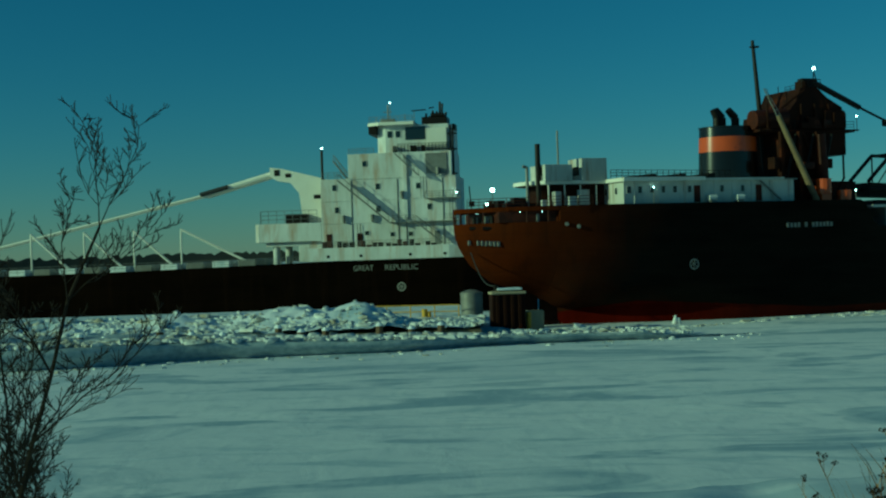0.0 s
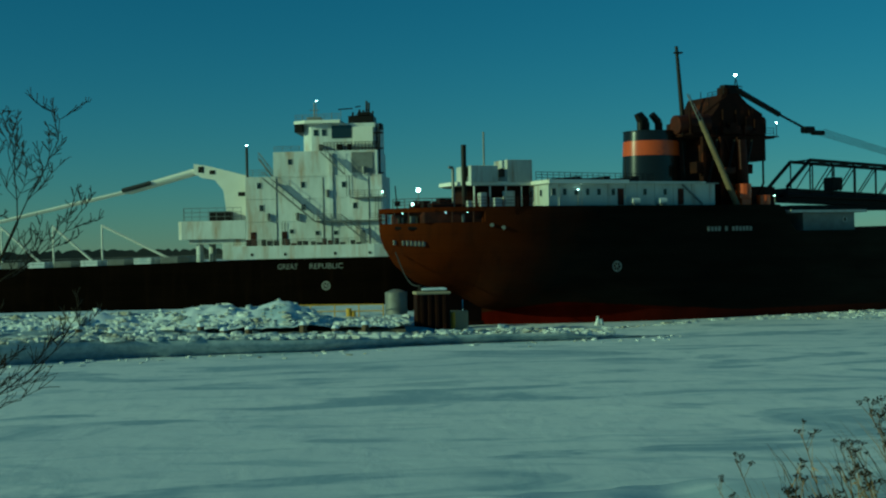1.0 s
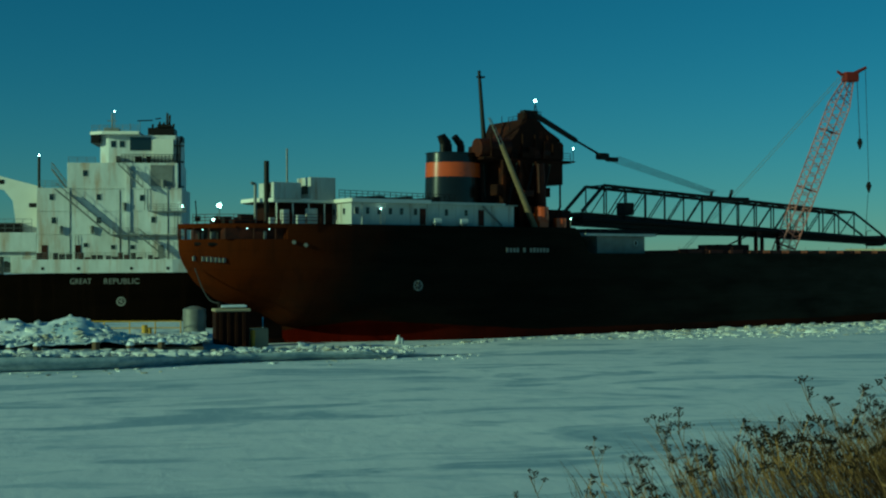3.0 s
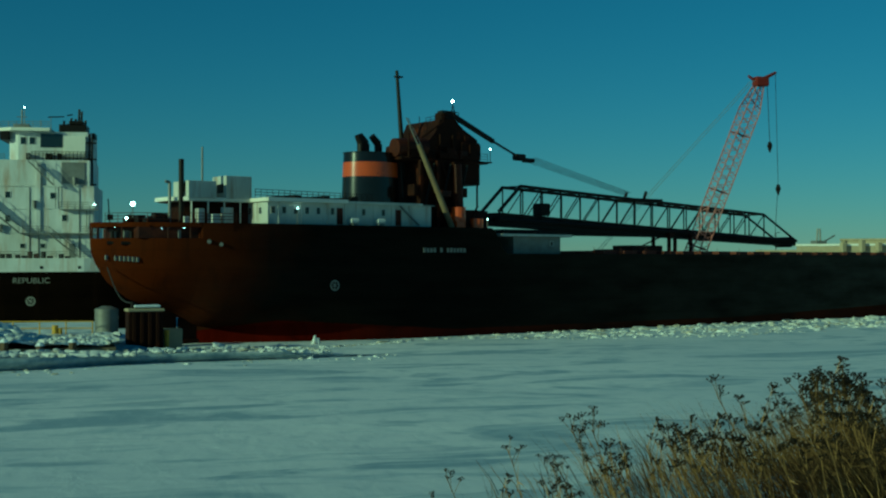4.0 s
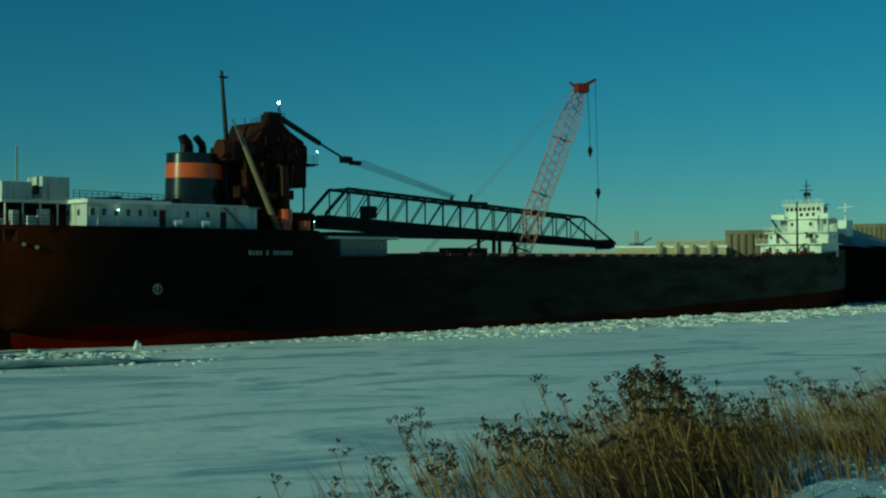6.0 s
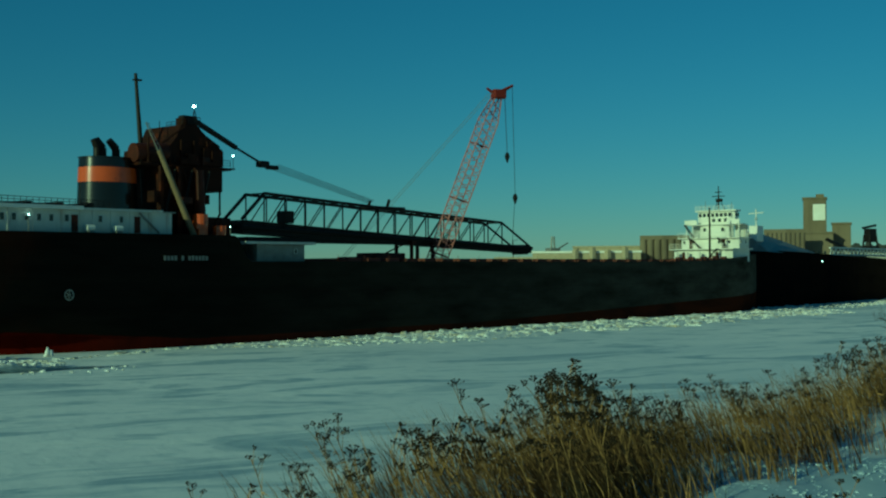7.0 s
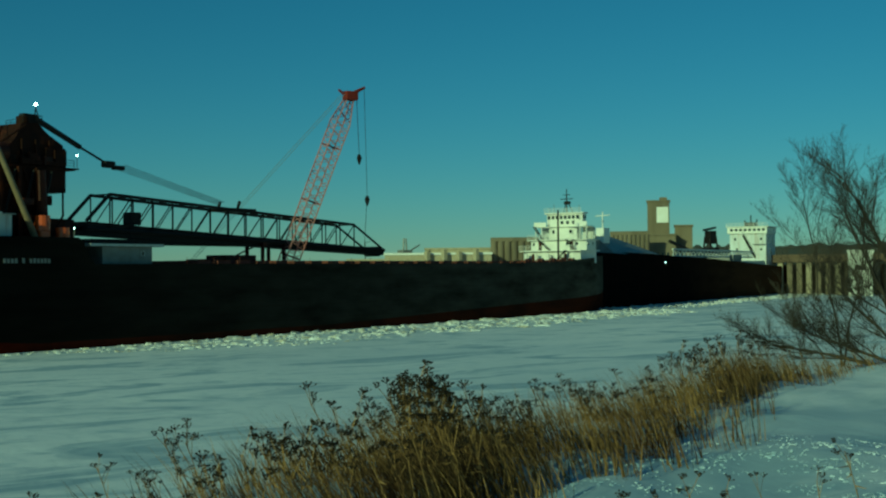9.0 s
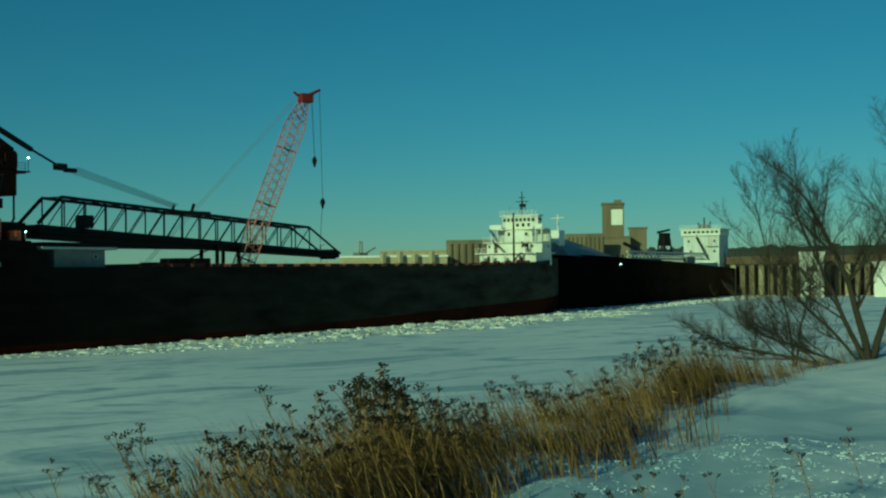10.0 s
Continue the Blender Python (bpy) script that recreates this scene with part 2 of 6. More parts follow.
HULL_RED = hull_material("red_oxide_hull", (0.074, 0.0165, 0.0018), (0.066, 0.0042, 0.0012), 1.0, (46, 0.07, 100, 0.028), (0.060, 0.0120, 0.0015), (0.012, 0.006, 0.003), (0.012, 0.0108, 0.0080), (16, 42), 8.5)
HULL_BLACK = hull_material("black_brown_hull", (0.0032, 0.0024, 0.0016), (0.008, 0.004, 0.0025), 0.4, None, (0.0065, 0.0042, 0.0026), (0.013, 0.007, 0.004))
HULL_DARK = hull_material("far_dark_hull", (0.005, 0.005, 0.005), (0.02, 0.007, 0.005), 0.5, None, (0.010, 0.008, 0.006), (0.030, 0.015, 0.008), (0.060, 0.034, 0.017), (70, 135), 1.0)


# ---------------------------------------------------------------- mesh helpers
def part(name, bm, mat, parent=None, label="", smooth=False):
    """Links a bmesh as one mesh object under a thing or a part."""
    me = bpy.data.meshes.new(name)
    bm.to_mesh(me)
    bm.free()
    me.materials.append(mat)
    if smooth:
        for p in me.polygons:
            p.use_smooth = True
    ob = new(name, me)
    ob.parent = parent
    if label:
        ob["label"] = label
    return ob


def thing(name, m, label, category, group="", kind=""):
    ob = new(name)
    ob.matrix_world = m
    return tagged(ob, label, category, group, kind)


def box(bm, x0, y0, z0, x1, y1, z1, bev=0.0):
    vs = [bm.verts.new(p) for p in ((x0, y0, z0), (x1, y0, z0), (x1, y1, z0), (x0, y1, z0), (x0, y0, z1), (x1, y0, z1), (x1, y1, z1), (x0, y1, z1))]
    fs = [bm.faces.new([vs[i] for i in f]) for f in ((3, 2, 1, 0), (4, 5, 6, 7), (0, 1, 5, 4), (1, 2, 6, 5), (2, 3, 7, 6), (3, 0, 4, 7))]
    if bev:
        bmesh.ops.bevel(bm, geom=list({e for f in fs for e in f.edges}), offset=bev, segments=2, affect="EDGES", profile=0.5)
    return bm


def rod(bm, a, b, r, r2=None, n=6):
    """A round bar from a to b, closed at both ends."""
    a, b = Vector(a), Vector(b)
    d = (b - a).normalized()
    u = d.orthogonal().normalized()
    v = d.cross(u)
    r2 = r if r2 is None else r2
    ra = [bm.verts.new(a + (u * math.cos(t) + v * math.sin(t)) * r) for t in (2 * math.pi * i / n for i in range(n))]
    rb = [bm.verts.new(b + (u * math.cos(t) + v * math.sin(t)) * r2) for t in (2 * math.pi * i / n for i in range(n))]
    for i in range(n):
        bm.faces.new((ra[i], ra[(i + 1) % n], rb[(i + 1) % n], rb[i]))
    bm.faces.new(ra[::-1])
    bm.faces.new(rb)
    return bm


def drum(bm, x, y, z0, z1, rx, ry=None, n=28, tx=1.0, rim=0.0):
    """An upright drum, round or oval, its top scaled by tx, with a rolled rim where asked."""
    ry = ry or rx
    rings = [(z0, 1.0), (z1, tx)]
    if rim:
        rings = [(z0, 1.0), (z1 - rim, tx), (z1 - rim, tx * 1.03), (z1, tx * 1.03), (z1, tx * 0.9), (z1 - rim * 2, tx * 0.9)]
    vs = [[bm.verts.new((x + rx * k * math.cos(2 * math.pi * i / n), y + ry * k * math.sin(2 * math.pi * i / n), z)) for i in range(n)] for z, k in rings]
    for a, b in zip(vs, vs[1:]):
        for i in range(n):
            bm.faces.new((a[i], a[(i + 1) % n], b[(i + 1) % n], b[i]))
    bm.faces.new(vs[0][::-1])
    bm.faces.new(vs[-1])
    return bm


def ball(bm, p, r, n=10):
    bmesh.ops.create_uvsphere(bm, u_segments=n, v_segments=n // 2 + 1, radius=r, matrix=Matrix.Translation(p))
    return bm


def prism(bm, outline, z0, z1):
    """A flat slab with the given outline (list of x, y), anticlockwise."""
    lo = [bm.verts.new((x, y, z0)) for x, y in outline]
    hi = [bm.verts.new((x, y, z1)) for x, y in outline]
    n = len(outline)
    for i in range(n):
        bm.faces.new((lo[i], lo[(i + 1) % n], hi[(i + 1) % n], hi[i]))
    bm.faces.new(lo[::-1])
    bm.faces.new(hi)
    return bm


def bmx():
    return bmesh.new()


def rail(parent, pts, h=1.0, step=1.6, r=0.035, mat=None, bars=3):
    """A pipe railing along a line of points: posts and bars."""
    mat = mat or GREY
    bm = bmx()
    for a, b in zip(pts, pts[1:]):
        rod(bm, Vector(a) + Vector((0, 0, h)), Vector(b) + Vector((0, 0, h)), r, n=5)
    top = part("railing", bm, mat, parent)
    for a, b in zip(pts, pts[1:]):
        a, b = Vector(a), Vector(b)
        k = max(1, round((b - a).length / step))
        for i in range(k + 1):
            p = a.lerp(b, i / k)
            part("post", rod(bmx(), p, p + Vector((0, 0, h)), r, n=5), mat, top)
        for j in range(1, bars):
            o = Vector((0, 0, h * j / bars))
            part("bar", rod(bmx(), a + o, b + o, r, n=5), mat, top)
    return top


def window(parent, x, y, z, w=0.55, h=0.75, face=-1, axis="y", frame_mat=None):
    """A framed pane set in a wall: it stands in the plane y (or x) and looks along face."""
    t = 0.05
    bm, pn = bmx(), bmx()
    def put(b, a0, c0, a1, c1, d0, d1):
        lo, hi = sorted((d0, d1))
        if axis == "y":
            box(b, x + a0, y + lo, z + c0, x + a1, y + hi, z + c1)
        else:
            box(b, x + lo, y + a0, z + c0, x + hi, y + a1, z + c1)
    put(bm, -w / 2 - t, -h / 2 - t, -w / 2, h / 2 + t, 0, face * 0.07)
    put(bm, w / 2, -h / 2 - t, w / 2 + t, h / 2 + t, 0, face * 0.07)
    put(bm, -w / 2, h / 2, w / 2, h / 2 + t, 0, face * 0.07)
    put(bm, -w / 2, -h / 2 - t, w / 2, -h / 2, 0, face * 0.07)
    put(pn, -w / 2, -h / 2, w / 2, h / 2, -face * 0.02, face * 0.025)
    f = part("window", bm, frame_mat or WHITE, parent)
    part("pane", pn, PANE, f)
    return f


def lamp_on_post(parent, p, base_z, r=0.22):
    bm = bmx()
    rod(bm, (p[0], p[1], base_z), p, 0.05, n=6)
    post = part("lamp_post", bm, GREY, parent)
    bm = bmx()
    ball(bm, p, r, 20)
    part("lamp", bm, LAMP, post, "bright white lit floodlight", smooth=True)


def stairs(parent, a, b, width, mat):
    """A ship's ladder between two points: two stringers, treads and handrails, lying along x."""
    a, b = Vector(a), Vector(b)
    bm = bmx()
    for dy in (0, -width):
        o = Vector((0, dy, 0))
        rod(bm, a + o, b + o, 0.09, n=4)
        up = Vector((0, 0, 0.95))
        rod(bm, a + o + up, b + o + up, 0.035, n=5)
        for i in range(6):
            p = a.lerp(b, i / 5) + o
            rod(bm, p, p + up, 0.03, n=5)
    k = max(3, round(abs(b.z - a.z) / 0.25))
    for i in range(k):
        p = a.lerp(b, (i + 0.5) / k)
        box(bm, p.x - 0.13, p.y - width, p.z - 0.02, p.x + 0.13, p.y, p.z + 0.02)
    return part("stairway", bm, mat, parent)


def hull_section(s, half, zb, zd, power, centre, k=14, top=None):
    """One rib of a hull: bottom to deck edge on both sides, rounded by power."""
    side = []
    for i in range(k + 1):
        t = math.pi / 2 * i / k
        side.append((half * math.sin(t) ** (2 / power), zb + (zd - zb) * (1 - math.cos(t) ** (2 / power) if i < k else 1)))
    if top is not None:
        side += [(half, zd + (top - zd) * 0.5), (half, top)]
    return [(s, centre - y, z) for y, z in side[::-1]] + [(s, centre + y, z) for y, z in side[1:]]


def smooth01(t):
    t = min(1.0, max(0.0, t))
    return t * t * (3 - 2 * t)


def closed_loft(rings):
    bm = bmx()
    vs = [[bm.verts.new(p) for p in r] for r in rings]
    n = len(vs[0])
    for a, b in zip(vs, vs[1:]):
        for i in range(n):
            bm.faces.new((a[i], b[i], b[(i + 1) % n], a[(i + 1) % n]))
    bm.faces.new(vs[0])
    bm.faces.new(vs[-1][::-1])
    bmesh.ops.recalc_face_normals(bm, faces=bm.faces)
    return bm


def by_angle(ob, degrees=35):
    """Shades a loft smooth but for its sharp edges."""
    me = ob.data
    bm = bmx()
    bm.from_mesh(me)
    for f in bm.faces:
        f.smooth = True
    for e in bm.edges:
        if len(e.link_faces) == 2 and e.calc_face_angle() > radians(degrees):
            e.smooth = False
    bm.to_mesh(me)
    bm.free()
    return ob


def bars_of_text(parent, name, x, z, width, height, count, y, mat, seed):
    """Lettering that is a name: plain upright bars of its size."""
    rnd = random.Random(seed)
    w = width / count
    for i in range(count):
        if i in (4, 6):
            continue
        x0 = x + i * w
        part(name, box(bmx(), x0 + w * 0.12, y - 0.03, z, x0 + w * 0.78, y + 0.02, z + height * rnd.choice((1, 1, 0.92))), mat, parent, "plain white bar")


# ---------------------------------------------------------------- ground
def bank_height(x, y):
    crest = 8.0 + 0.33 * x + 0.5 * math.sin(0.4 * x + 1) if x > -14 else 3.4 + 0.3 * math.sin(0.4 * x)
    t = (y - crest) * 0.95
    if t > 22:
        return 0.0
    lumps = 0.16 * noise.noise((x * 0.5, y * 0.5, 0)) + 0.07 * noise.noise((x * 1.7, y * 1.7, 3))
    if t <= 0:
        return 7.0 + lumps
    return 7.0 * (1 - smooth01(t / 20)) ** 1.15 + lumps * (1 - smooth01(t / 22))


def build_ground():
    """One sheet: the snowy bank underfoot, the slope, and the harbour ice out to the horizon."""
    radii = [0.6]
    while radii[-1] < 4500:
        radii.append(radii[-1] * (1.05 if radii[-1] < 300 else 1.25))
    angles = []
    a = -180.0
    while a < 180:
        angles.append(a)
        a += 0.5 if -26 <= a < 66 else 4.0
    vs = [(0, 0, bank_height(0, 0))]
    for r in radii:
        for a in angles:
            x, y = r * math.sin(radians(a)), r * math.cos(radians(a))
            z = bank_height(x, y)
            if r < 140 and z < 0.4:
                z += 0.10 * (noise.noise((x * 0.06, y * 0.16, 7)) + 0.5 * noise.noise((x * 0.2, y * 0.5, 2)))
            vs.append((x, y, z))
    n = len(angles)
    fs = [(0, 1 + (i + 1) % n, 1 + i) for i in range(n)]
    for k in range(len(radii) - 1):
        o, p = 1 + k * n, 1 + (k + 1) * n
        fs += [(o + i, o + (i + 1) % n, p + (i + 1) % n, p + i) for i in range(n)]
    me = bpy.data.meshes.new("ground")
    me.from_pydata(vs, [], fs)
    me.materials.append(SNOW)
    for p in me.polygons:
        p.use_smooth = True
    tagged(new("ground", me), "wind-scoured snow over harbour ice and the bank", "ground", kind="structure")


build_ground()


def chunks(name, label, places, mat, seed, kind="stuff"):
    """Broken blocks of ice or frozen snow: (x, y, z, size) each, joined."""
    rnd = random.Random(seed)
    vs, fs = [], []
    for x, y, z, s in places:
        o = len(vs)
        turn = Matrix.Rotation(rnd.uniform(0, 6.28), 3, "Z") @ Matrix.Rotation(rnd.uniform(-0.5, 0.5), 3, "X")
        k = Vector((s * rnd.uniform(0.7, 2.2), s * rnd.uniform(0.6, 1.4), s * rnd.uniform(0.22, 0.75)))
        for i in range(14):
            if i < 8:
                p = Vector((i & 1, i >> 1 & 1, i >> 2 & 1)) * 2 - Vector((1, 1, 1))
                p = Vector(c * rnd.uniform(0.45, 0.95) for c in p)
            else:
                p = Vector((0, 0, 0))
                p[(i - 8) // 2] = (1 if i % 2 else -1) * rnd.uniform(0.9, 1.25)
            q = turn @ Vector((p.x * k.x, p.y * k.y, p.z * k.z)) / 2
            vs.append((x + q.x, y + q.y, z + q.z))
        for f, c in (((0, 2, 3, 1), 12), ((4, 5, 7, 6), 13), ((0, 1, 5, 4), 10), ((1, 3, 7, 5), 9), ((3, 2, 6, 7), 11), ((2, 0, 4, 6), 8)):
            fs += [(o + f[j], o + f[(j + 1) % 4], o + c) for j in range(4)]
    me = bpy.data.meshes.new(name)
    me.from_pydata(vs, [], fs)
    me.materials.append(mat)
    return tagged(new(name, me), label, "ice", kind=kind)


def sheet(name, label, corner_fn, nu, nv, mat, category, kind="structure"):
    """A surface over the unit square."""
    vs = [corner_fn(i / nu, j / nv) for j in range(nv + 1) for i in range(nu + 1)]
    fs = [(j * (nu + 1) + i, j * (nu + 1) + i + 1, (j + 1) * (nu + 1) + i + 1, (j + 1) * (nu + 1) + i) for j in range(nv) for i in range(nu)]
    me = bpy.data.meshes.new(name)
    me.from_pydata(vs, [], fs)
    me.materials.append(mat)
    for p in me.polygons:
        p.use_smooth = True
    return tagged(new(name, me), label, category, kind=kind)


# the shelf of frozen snow in front of the pier: a steep face towards the channel, rough on top, its shade put into the
# colour
def shelf(u, v):
    x = -150 + 186 * u
    y = 110.2 + 0.245 * x + 0.8 * math.sin(x * 0.23) + 0.6 * noise.noise((x * 0.15, 0, 0))
    h = (1.75 - 0.85 * smooth01((x + 30) / 35)) * (1 - smooth01((x - 12) / 20)) + 0.2 * noise.noise((x * 0.3, 4, 0))
    # the face is undercut so that it falls into shade
    if v < 0.15:
        return (x, y + 0.2 + 1.7 * (1 - v / 0.15), -0.2 + (h * 0.9 + 0.2) * v / 0.15)
    w = (v - 0.15) / 0.85
    back = 17 * (1 - smooth01((x - 2) / 16)) + 2
    return (x, y + 0.4 + back * w, h + 0.12 * w * h + 0.45 * noise.noise((x * 0.6, w * 9, 1)) * math.sin(math.pi * min(1, w)) - (1.9 * w * smooth01((x - 4) / 8)))


sheet("snow_shelf", "steep snow shelf along the pier, shade put into its grey colour", shelf, 260, 26, SHADED_SNOW, "snow bank")


# the pier: a concrete wall with a snowy top
def pier_top(x, y):
    m = 1.95 * math.exp(-((x + 7.7) / 3.4) ** 2 - ((y - 121) / 3.2) ** 2) + 1.2 * math.exp(-((x + 15) / 5.0) ** 2 - ((y - 121) / 3.0) ** 2)
    m += 0.6 * math.exp(-((x + 27) / 4.0) ** 2 - ((y - 121) / 3.0) ** 2)
    m += (1.25 + 0.6 * noise.noise((x * 0.2, 3, 1))) * math.exp(-((y - 125) / 4.5) ** 2) * smooth01((-6 - x) / 8)
    rough = 0.35 * noise.noise((x * 0.45, y * 0.45, 2)) + 0.18 * noise.noise((x * 1.3, y * 1.3, 5))
    return 1.75 + m * (1 + 0.25 * noise.noise((x * 0.7, y * 0.7, 9))) + rough * smooth01((150 - y) / 25)


def pier_surface(u, v):
    x = -170 + 173.5 * u ** 0.55
    y0 = 116.5 + 0.06 * x
    y = y0 + (160 - y0) * v ** 1.6
    return (x, y, pier_top(x, y))


sheet("pier_snow", "lumpy ploughed snow on top of the pier", pier_surface, 240, 60, SNOW, "snow")
bm = bmx()
prism(bm, [(-170, 106.4), (3.4, 116.7), (3.4, 160), (-170, 160)], -1, 1.35)
tagged(part("pier", bm, CONCRETE), "low concrete and timber pier deep in snow", "pier", kind="structure")

# ---------------------------------------------------------------- the red-brown laker
LAKER = pose(1.343, 128.24, 0, 0, 0, 20.28)
CL = 8.5


def laker_half(s):
    if s < 26:
        return max(0.25, 8.5 * (1 - ((26 - s) / 22.8) ** 2.7) ** 0.6)
    if s > 176:
        return max(0.12, 8.5 * (1 - ((s - 176) / 31.5) ** 2.1))
    return 8.5


def laker_bottom(s):
    keys = ((3.2, 10.4), (3.9, 8.9), (5.3, 6.9), (7.6, 5.1), (10, 4.2), (12.6, 3.5), (14.0, 2.7), (15.2, 1.95), (21, 1.7), (29, 1.5), (35, 0.4), (40, -2))
    if s >= 40:
        return -2.0
    for (a, za), (b, zb) in zip(keys, keys[1:]):
        if a <= s <= b:
            return za + (zb - za) * (s - a) / (b - a)
    return 10.4


def laker_deck(s):
    if s < 12.8:
        return 11.75
    if s < 52.0:
        return 13.45
    if s < 54.5:
        return 13.45 - 3.2 * smooth01((s - 52) / 2.5)
    return 10.25 + 0.15 * smooth01((s - 120) / 50) + 1.7 * smooth01((s - 160) / 46) ** 1.3


def build_laker():
    ship = thing("lake_freighter", LAKER, "red-brown lake freighter laid up in ice, self-unloading boom aft", "ship", "laid-up freighters")
    st = [3.22, 3.35, 3.6, 4.0, 4.6, 5.4, 6.4, 7.6, 9, 10.5, 12, 12.79, 12.81, 13.5, 14.2, 15, 16, 17, 18, 19, 20, 22, 24, 26, 29, 33, 37, 41, 51.9, 52.6, 53.2, 53.8, 54.5, 70, 90, 110, 130, 150, 160, 168, 176, 181, 186, 190, 194, 197, 200, 202.5, 204.5, 206, 207, 207.4]
    rings = []
    for s in st:
        p = 2.1 if s < 10 else (2.1 + 0.7 * smooth01((s - 12) / 10) + 4.2 * smooth01((s - 20) / 20))
        if s > 176:
            p = 7 - 4.2 * smooth01((s - 176) / 30)
        top = laker_deck(s)
        rings.append(hull_section(s, laker_half(s), laker_bottom(s), min(11.6, top - 0.1), p, CL, top=top))
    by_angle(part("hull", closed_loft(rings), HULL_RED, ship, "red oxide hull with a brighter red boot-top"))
    # the run of the underbody: narrow at the sternpost, tucked in under the counter
    rings = []
    for i in range(15):
        s = 15.4 + 1.85 * i
        half = 0.35 + 8.0 * (1 - (1 - i / 14) ** 1.7)
        rings.append([(s, CL - half, 2.3), (s, CL - half, 1.0), (s, CL - half * 0.97, 0.0), (s, CL - half * 0.9, -1.8), (s, CL + half * 0.9, -1.8), (s, CL + half * 0.97, 0.0), (s, CL + half, 1.0), (s, CL + half, 2.3)])
    by_angle(part("underbody", closed_loft(rings), HULL_RED, ship, "bright red underbody tucked under the counter"))
    bm = bmx()
    box(bm, 13.3, CL - 0.3, -1.8, 15.6, CL + 0.3, 2.9, 0.1)
    rod(bm, (13.2, CL, 0.2), (15.6, CL, 0.2), 0.5, n=10)
    part("sternpost", bm, TOWER, ship, "dark sternpost abaft the underbody")
    # fantail: the covered mooring deck, its roof ring, posts and the dark house inside
    def fan(scale, s_to, inset=0.0):
        out = []
        ss = [3.3, 3.6, 4.1, 4.9, 6, 7.6, 9.4, 11, s_to]
        for s in ss:
            out.append((s + inset * (1 if s < 4.5 else 0.2), CL - (laker_half(s) - inset) * scale))
        return out + [(s, 2 * CL - y) for s, y in out[::-1]]
    bm = bmx()
    prism(bm, fan(1.0, 13.2)[::-1], 12.95, 13.45)
    part("fantail_roof", bm, HULL_RED, ship, "rounded deck edge over the fantail")
    bm = bmx()
    prism(bm, [(6.5, 3.5), (13.0, 2.2), (13.0, 14.8), (6.5, 13.5)], 11.76, 12.94)
    part("fantail_house", bm, BROWN, ship)
    for i, s in enumerate((3.5, 4.1, 5.3, 7.2, 9.4, 11.6)):
        for sgn in (-1, 1):
            y = CL + sgn * (laker_half(s) - 0.12)
            bm = bmx()
            rod(bm, (s, y, 11.7), (s, y, 13.0), 0.09)
            part("stanchion", bm, BROWN, ship)
    for s in (5.0, 6.6, 9.0):
        for dx in (-0.3, 0.3):
            part("mooring_bitt", drum(bmx(), s + dx, CL - laker_half(s) + 1.1, 11.76, 12.5, 0.2, n=12, rim=0.08), BLACK, ship)
    for s, w, h in ((4.7, 0.5, 0.7), (5.6, 0.9, 0.8), (7.6, 0.5, 0.6), (10.6, 0.4, 0.9)):
        part("mooring_gear", box(bmx(), s, CL - laker_half(s) + 0.7, 11.76, s + w, CL - laker_half(s) + 1.4, 11.76 + h, 0.06), GREY, ship, "pale mooring gear on the fantail")
    # bright specks under the fantail roof, added as small glowing balls
    for s in (4.8, 6.6, 8.8, 11.0):
        part("fantail_speck", ball(bmx(), (s, CL - laker_half(s) + 0.25, 12.85), 0.03, 8), LAMP, ship, "small glowing speck under the fantail roof", smooth=True)
    # rudder
    bm = bmx()
    box(bm, 9.6, CL - 0.35, -1.5, 13.0, CL + 0.35, 3.7, 0.15)
    rod(bm, (10.6, CL, 3.6), (10.6, CL, 5.0), 0.3, n=10)
    part("rudder", bm, TOWER, ship, "dark rusted rudder under the counter")
    # fairleads and chocks in the stern plating
    for s, z, w in ((5.7, 11.2, 1.2), (4.4, 11.25, 0.7)):
        y = CL - laker_half(s) + 0.02
        part("chock", rod(bmx(), (s - w / 2, y + 0.22, z), (s + w / 2, y - 0.12, z), 0.2, n=8), BLACK, ship)
    for s, z in ((13.6, 11.4), (14.9, 11.1)):
        y = CL - laker_half(s)
        part("fairlead", rod(bmx(), (s - 0.1, y + 0.1, z), (s - 0.2, y - 0.15, z), 0.24, 0.2, n=12), GREY, ship, "pale-rimmed fairlead")
    # name and draught marks
    bars_of_text(ship, "lettering_bar", 41.2, 10.35, 6.6, 0.55, 13, -0.02, LETTER, 3)
    bm = bmx()
    k = 40
    for i in range(k):
        a0, a1 = 2 * math.pi * i / k, 2 * math.pi * (i + 1) / k
        q = [(28.7 + r * math.cos(a), -0.03, 6.5 + r * math.sin(a)) for a, r in ((a0, 0.62), (a1, 0.62), (a1, 0.46), (a0, 0.46))]
        bm.faces.new([bm.verts.new(p) for p in q])
    for a in (0.4, 1.45, 2.5):
        rod(bm, (28.7 + 0.5 * math.cos(a), -0.02, 6.5 + 0.5 * math.sin(a)), (28.7 - 0.5 * math.cos(a), -0.02, 6.5 - 0.5 * math.sin(a)), 0.05, n=4)
    part("hull_mark", bm, LETTER, ship, "round white thruster mark")
    # stern lettering on the round of the counter
    for i in range(9):
        if i in (0, 2):
            continue
        s = 3.7 + 0.36 * i
        y = CL - laker_half(s) * 0.985
        z = 9.45 - 0.03 * i
        part("lettering_bar", box(bmx(), s - 0.12, y - 0.10, z, s + 0.14, y + 0.12, z + 0.5), LETTER, ship, "plain white bar")
    # after deckhouse
    z0, z1 = 13.45, 16.0
    bm = bmx()
    prism(bm, [(20.85, 1.5), (43.5, 1.5), (43.5, 15.5), (20.85, 15.5)], z0, z1)
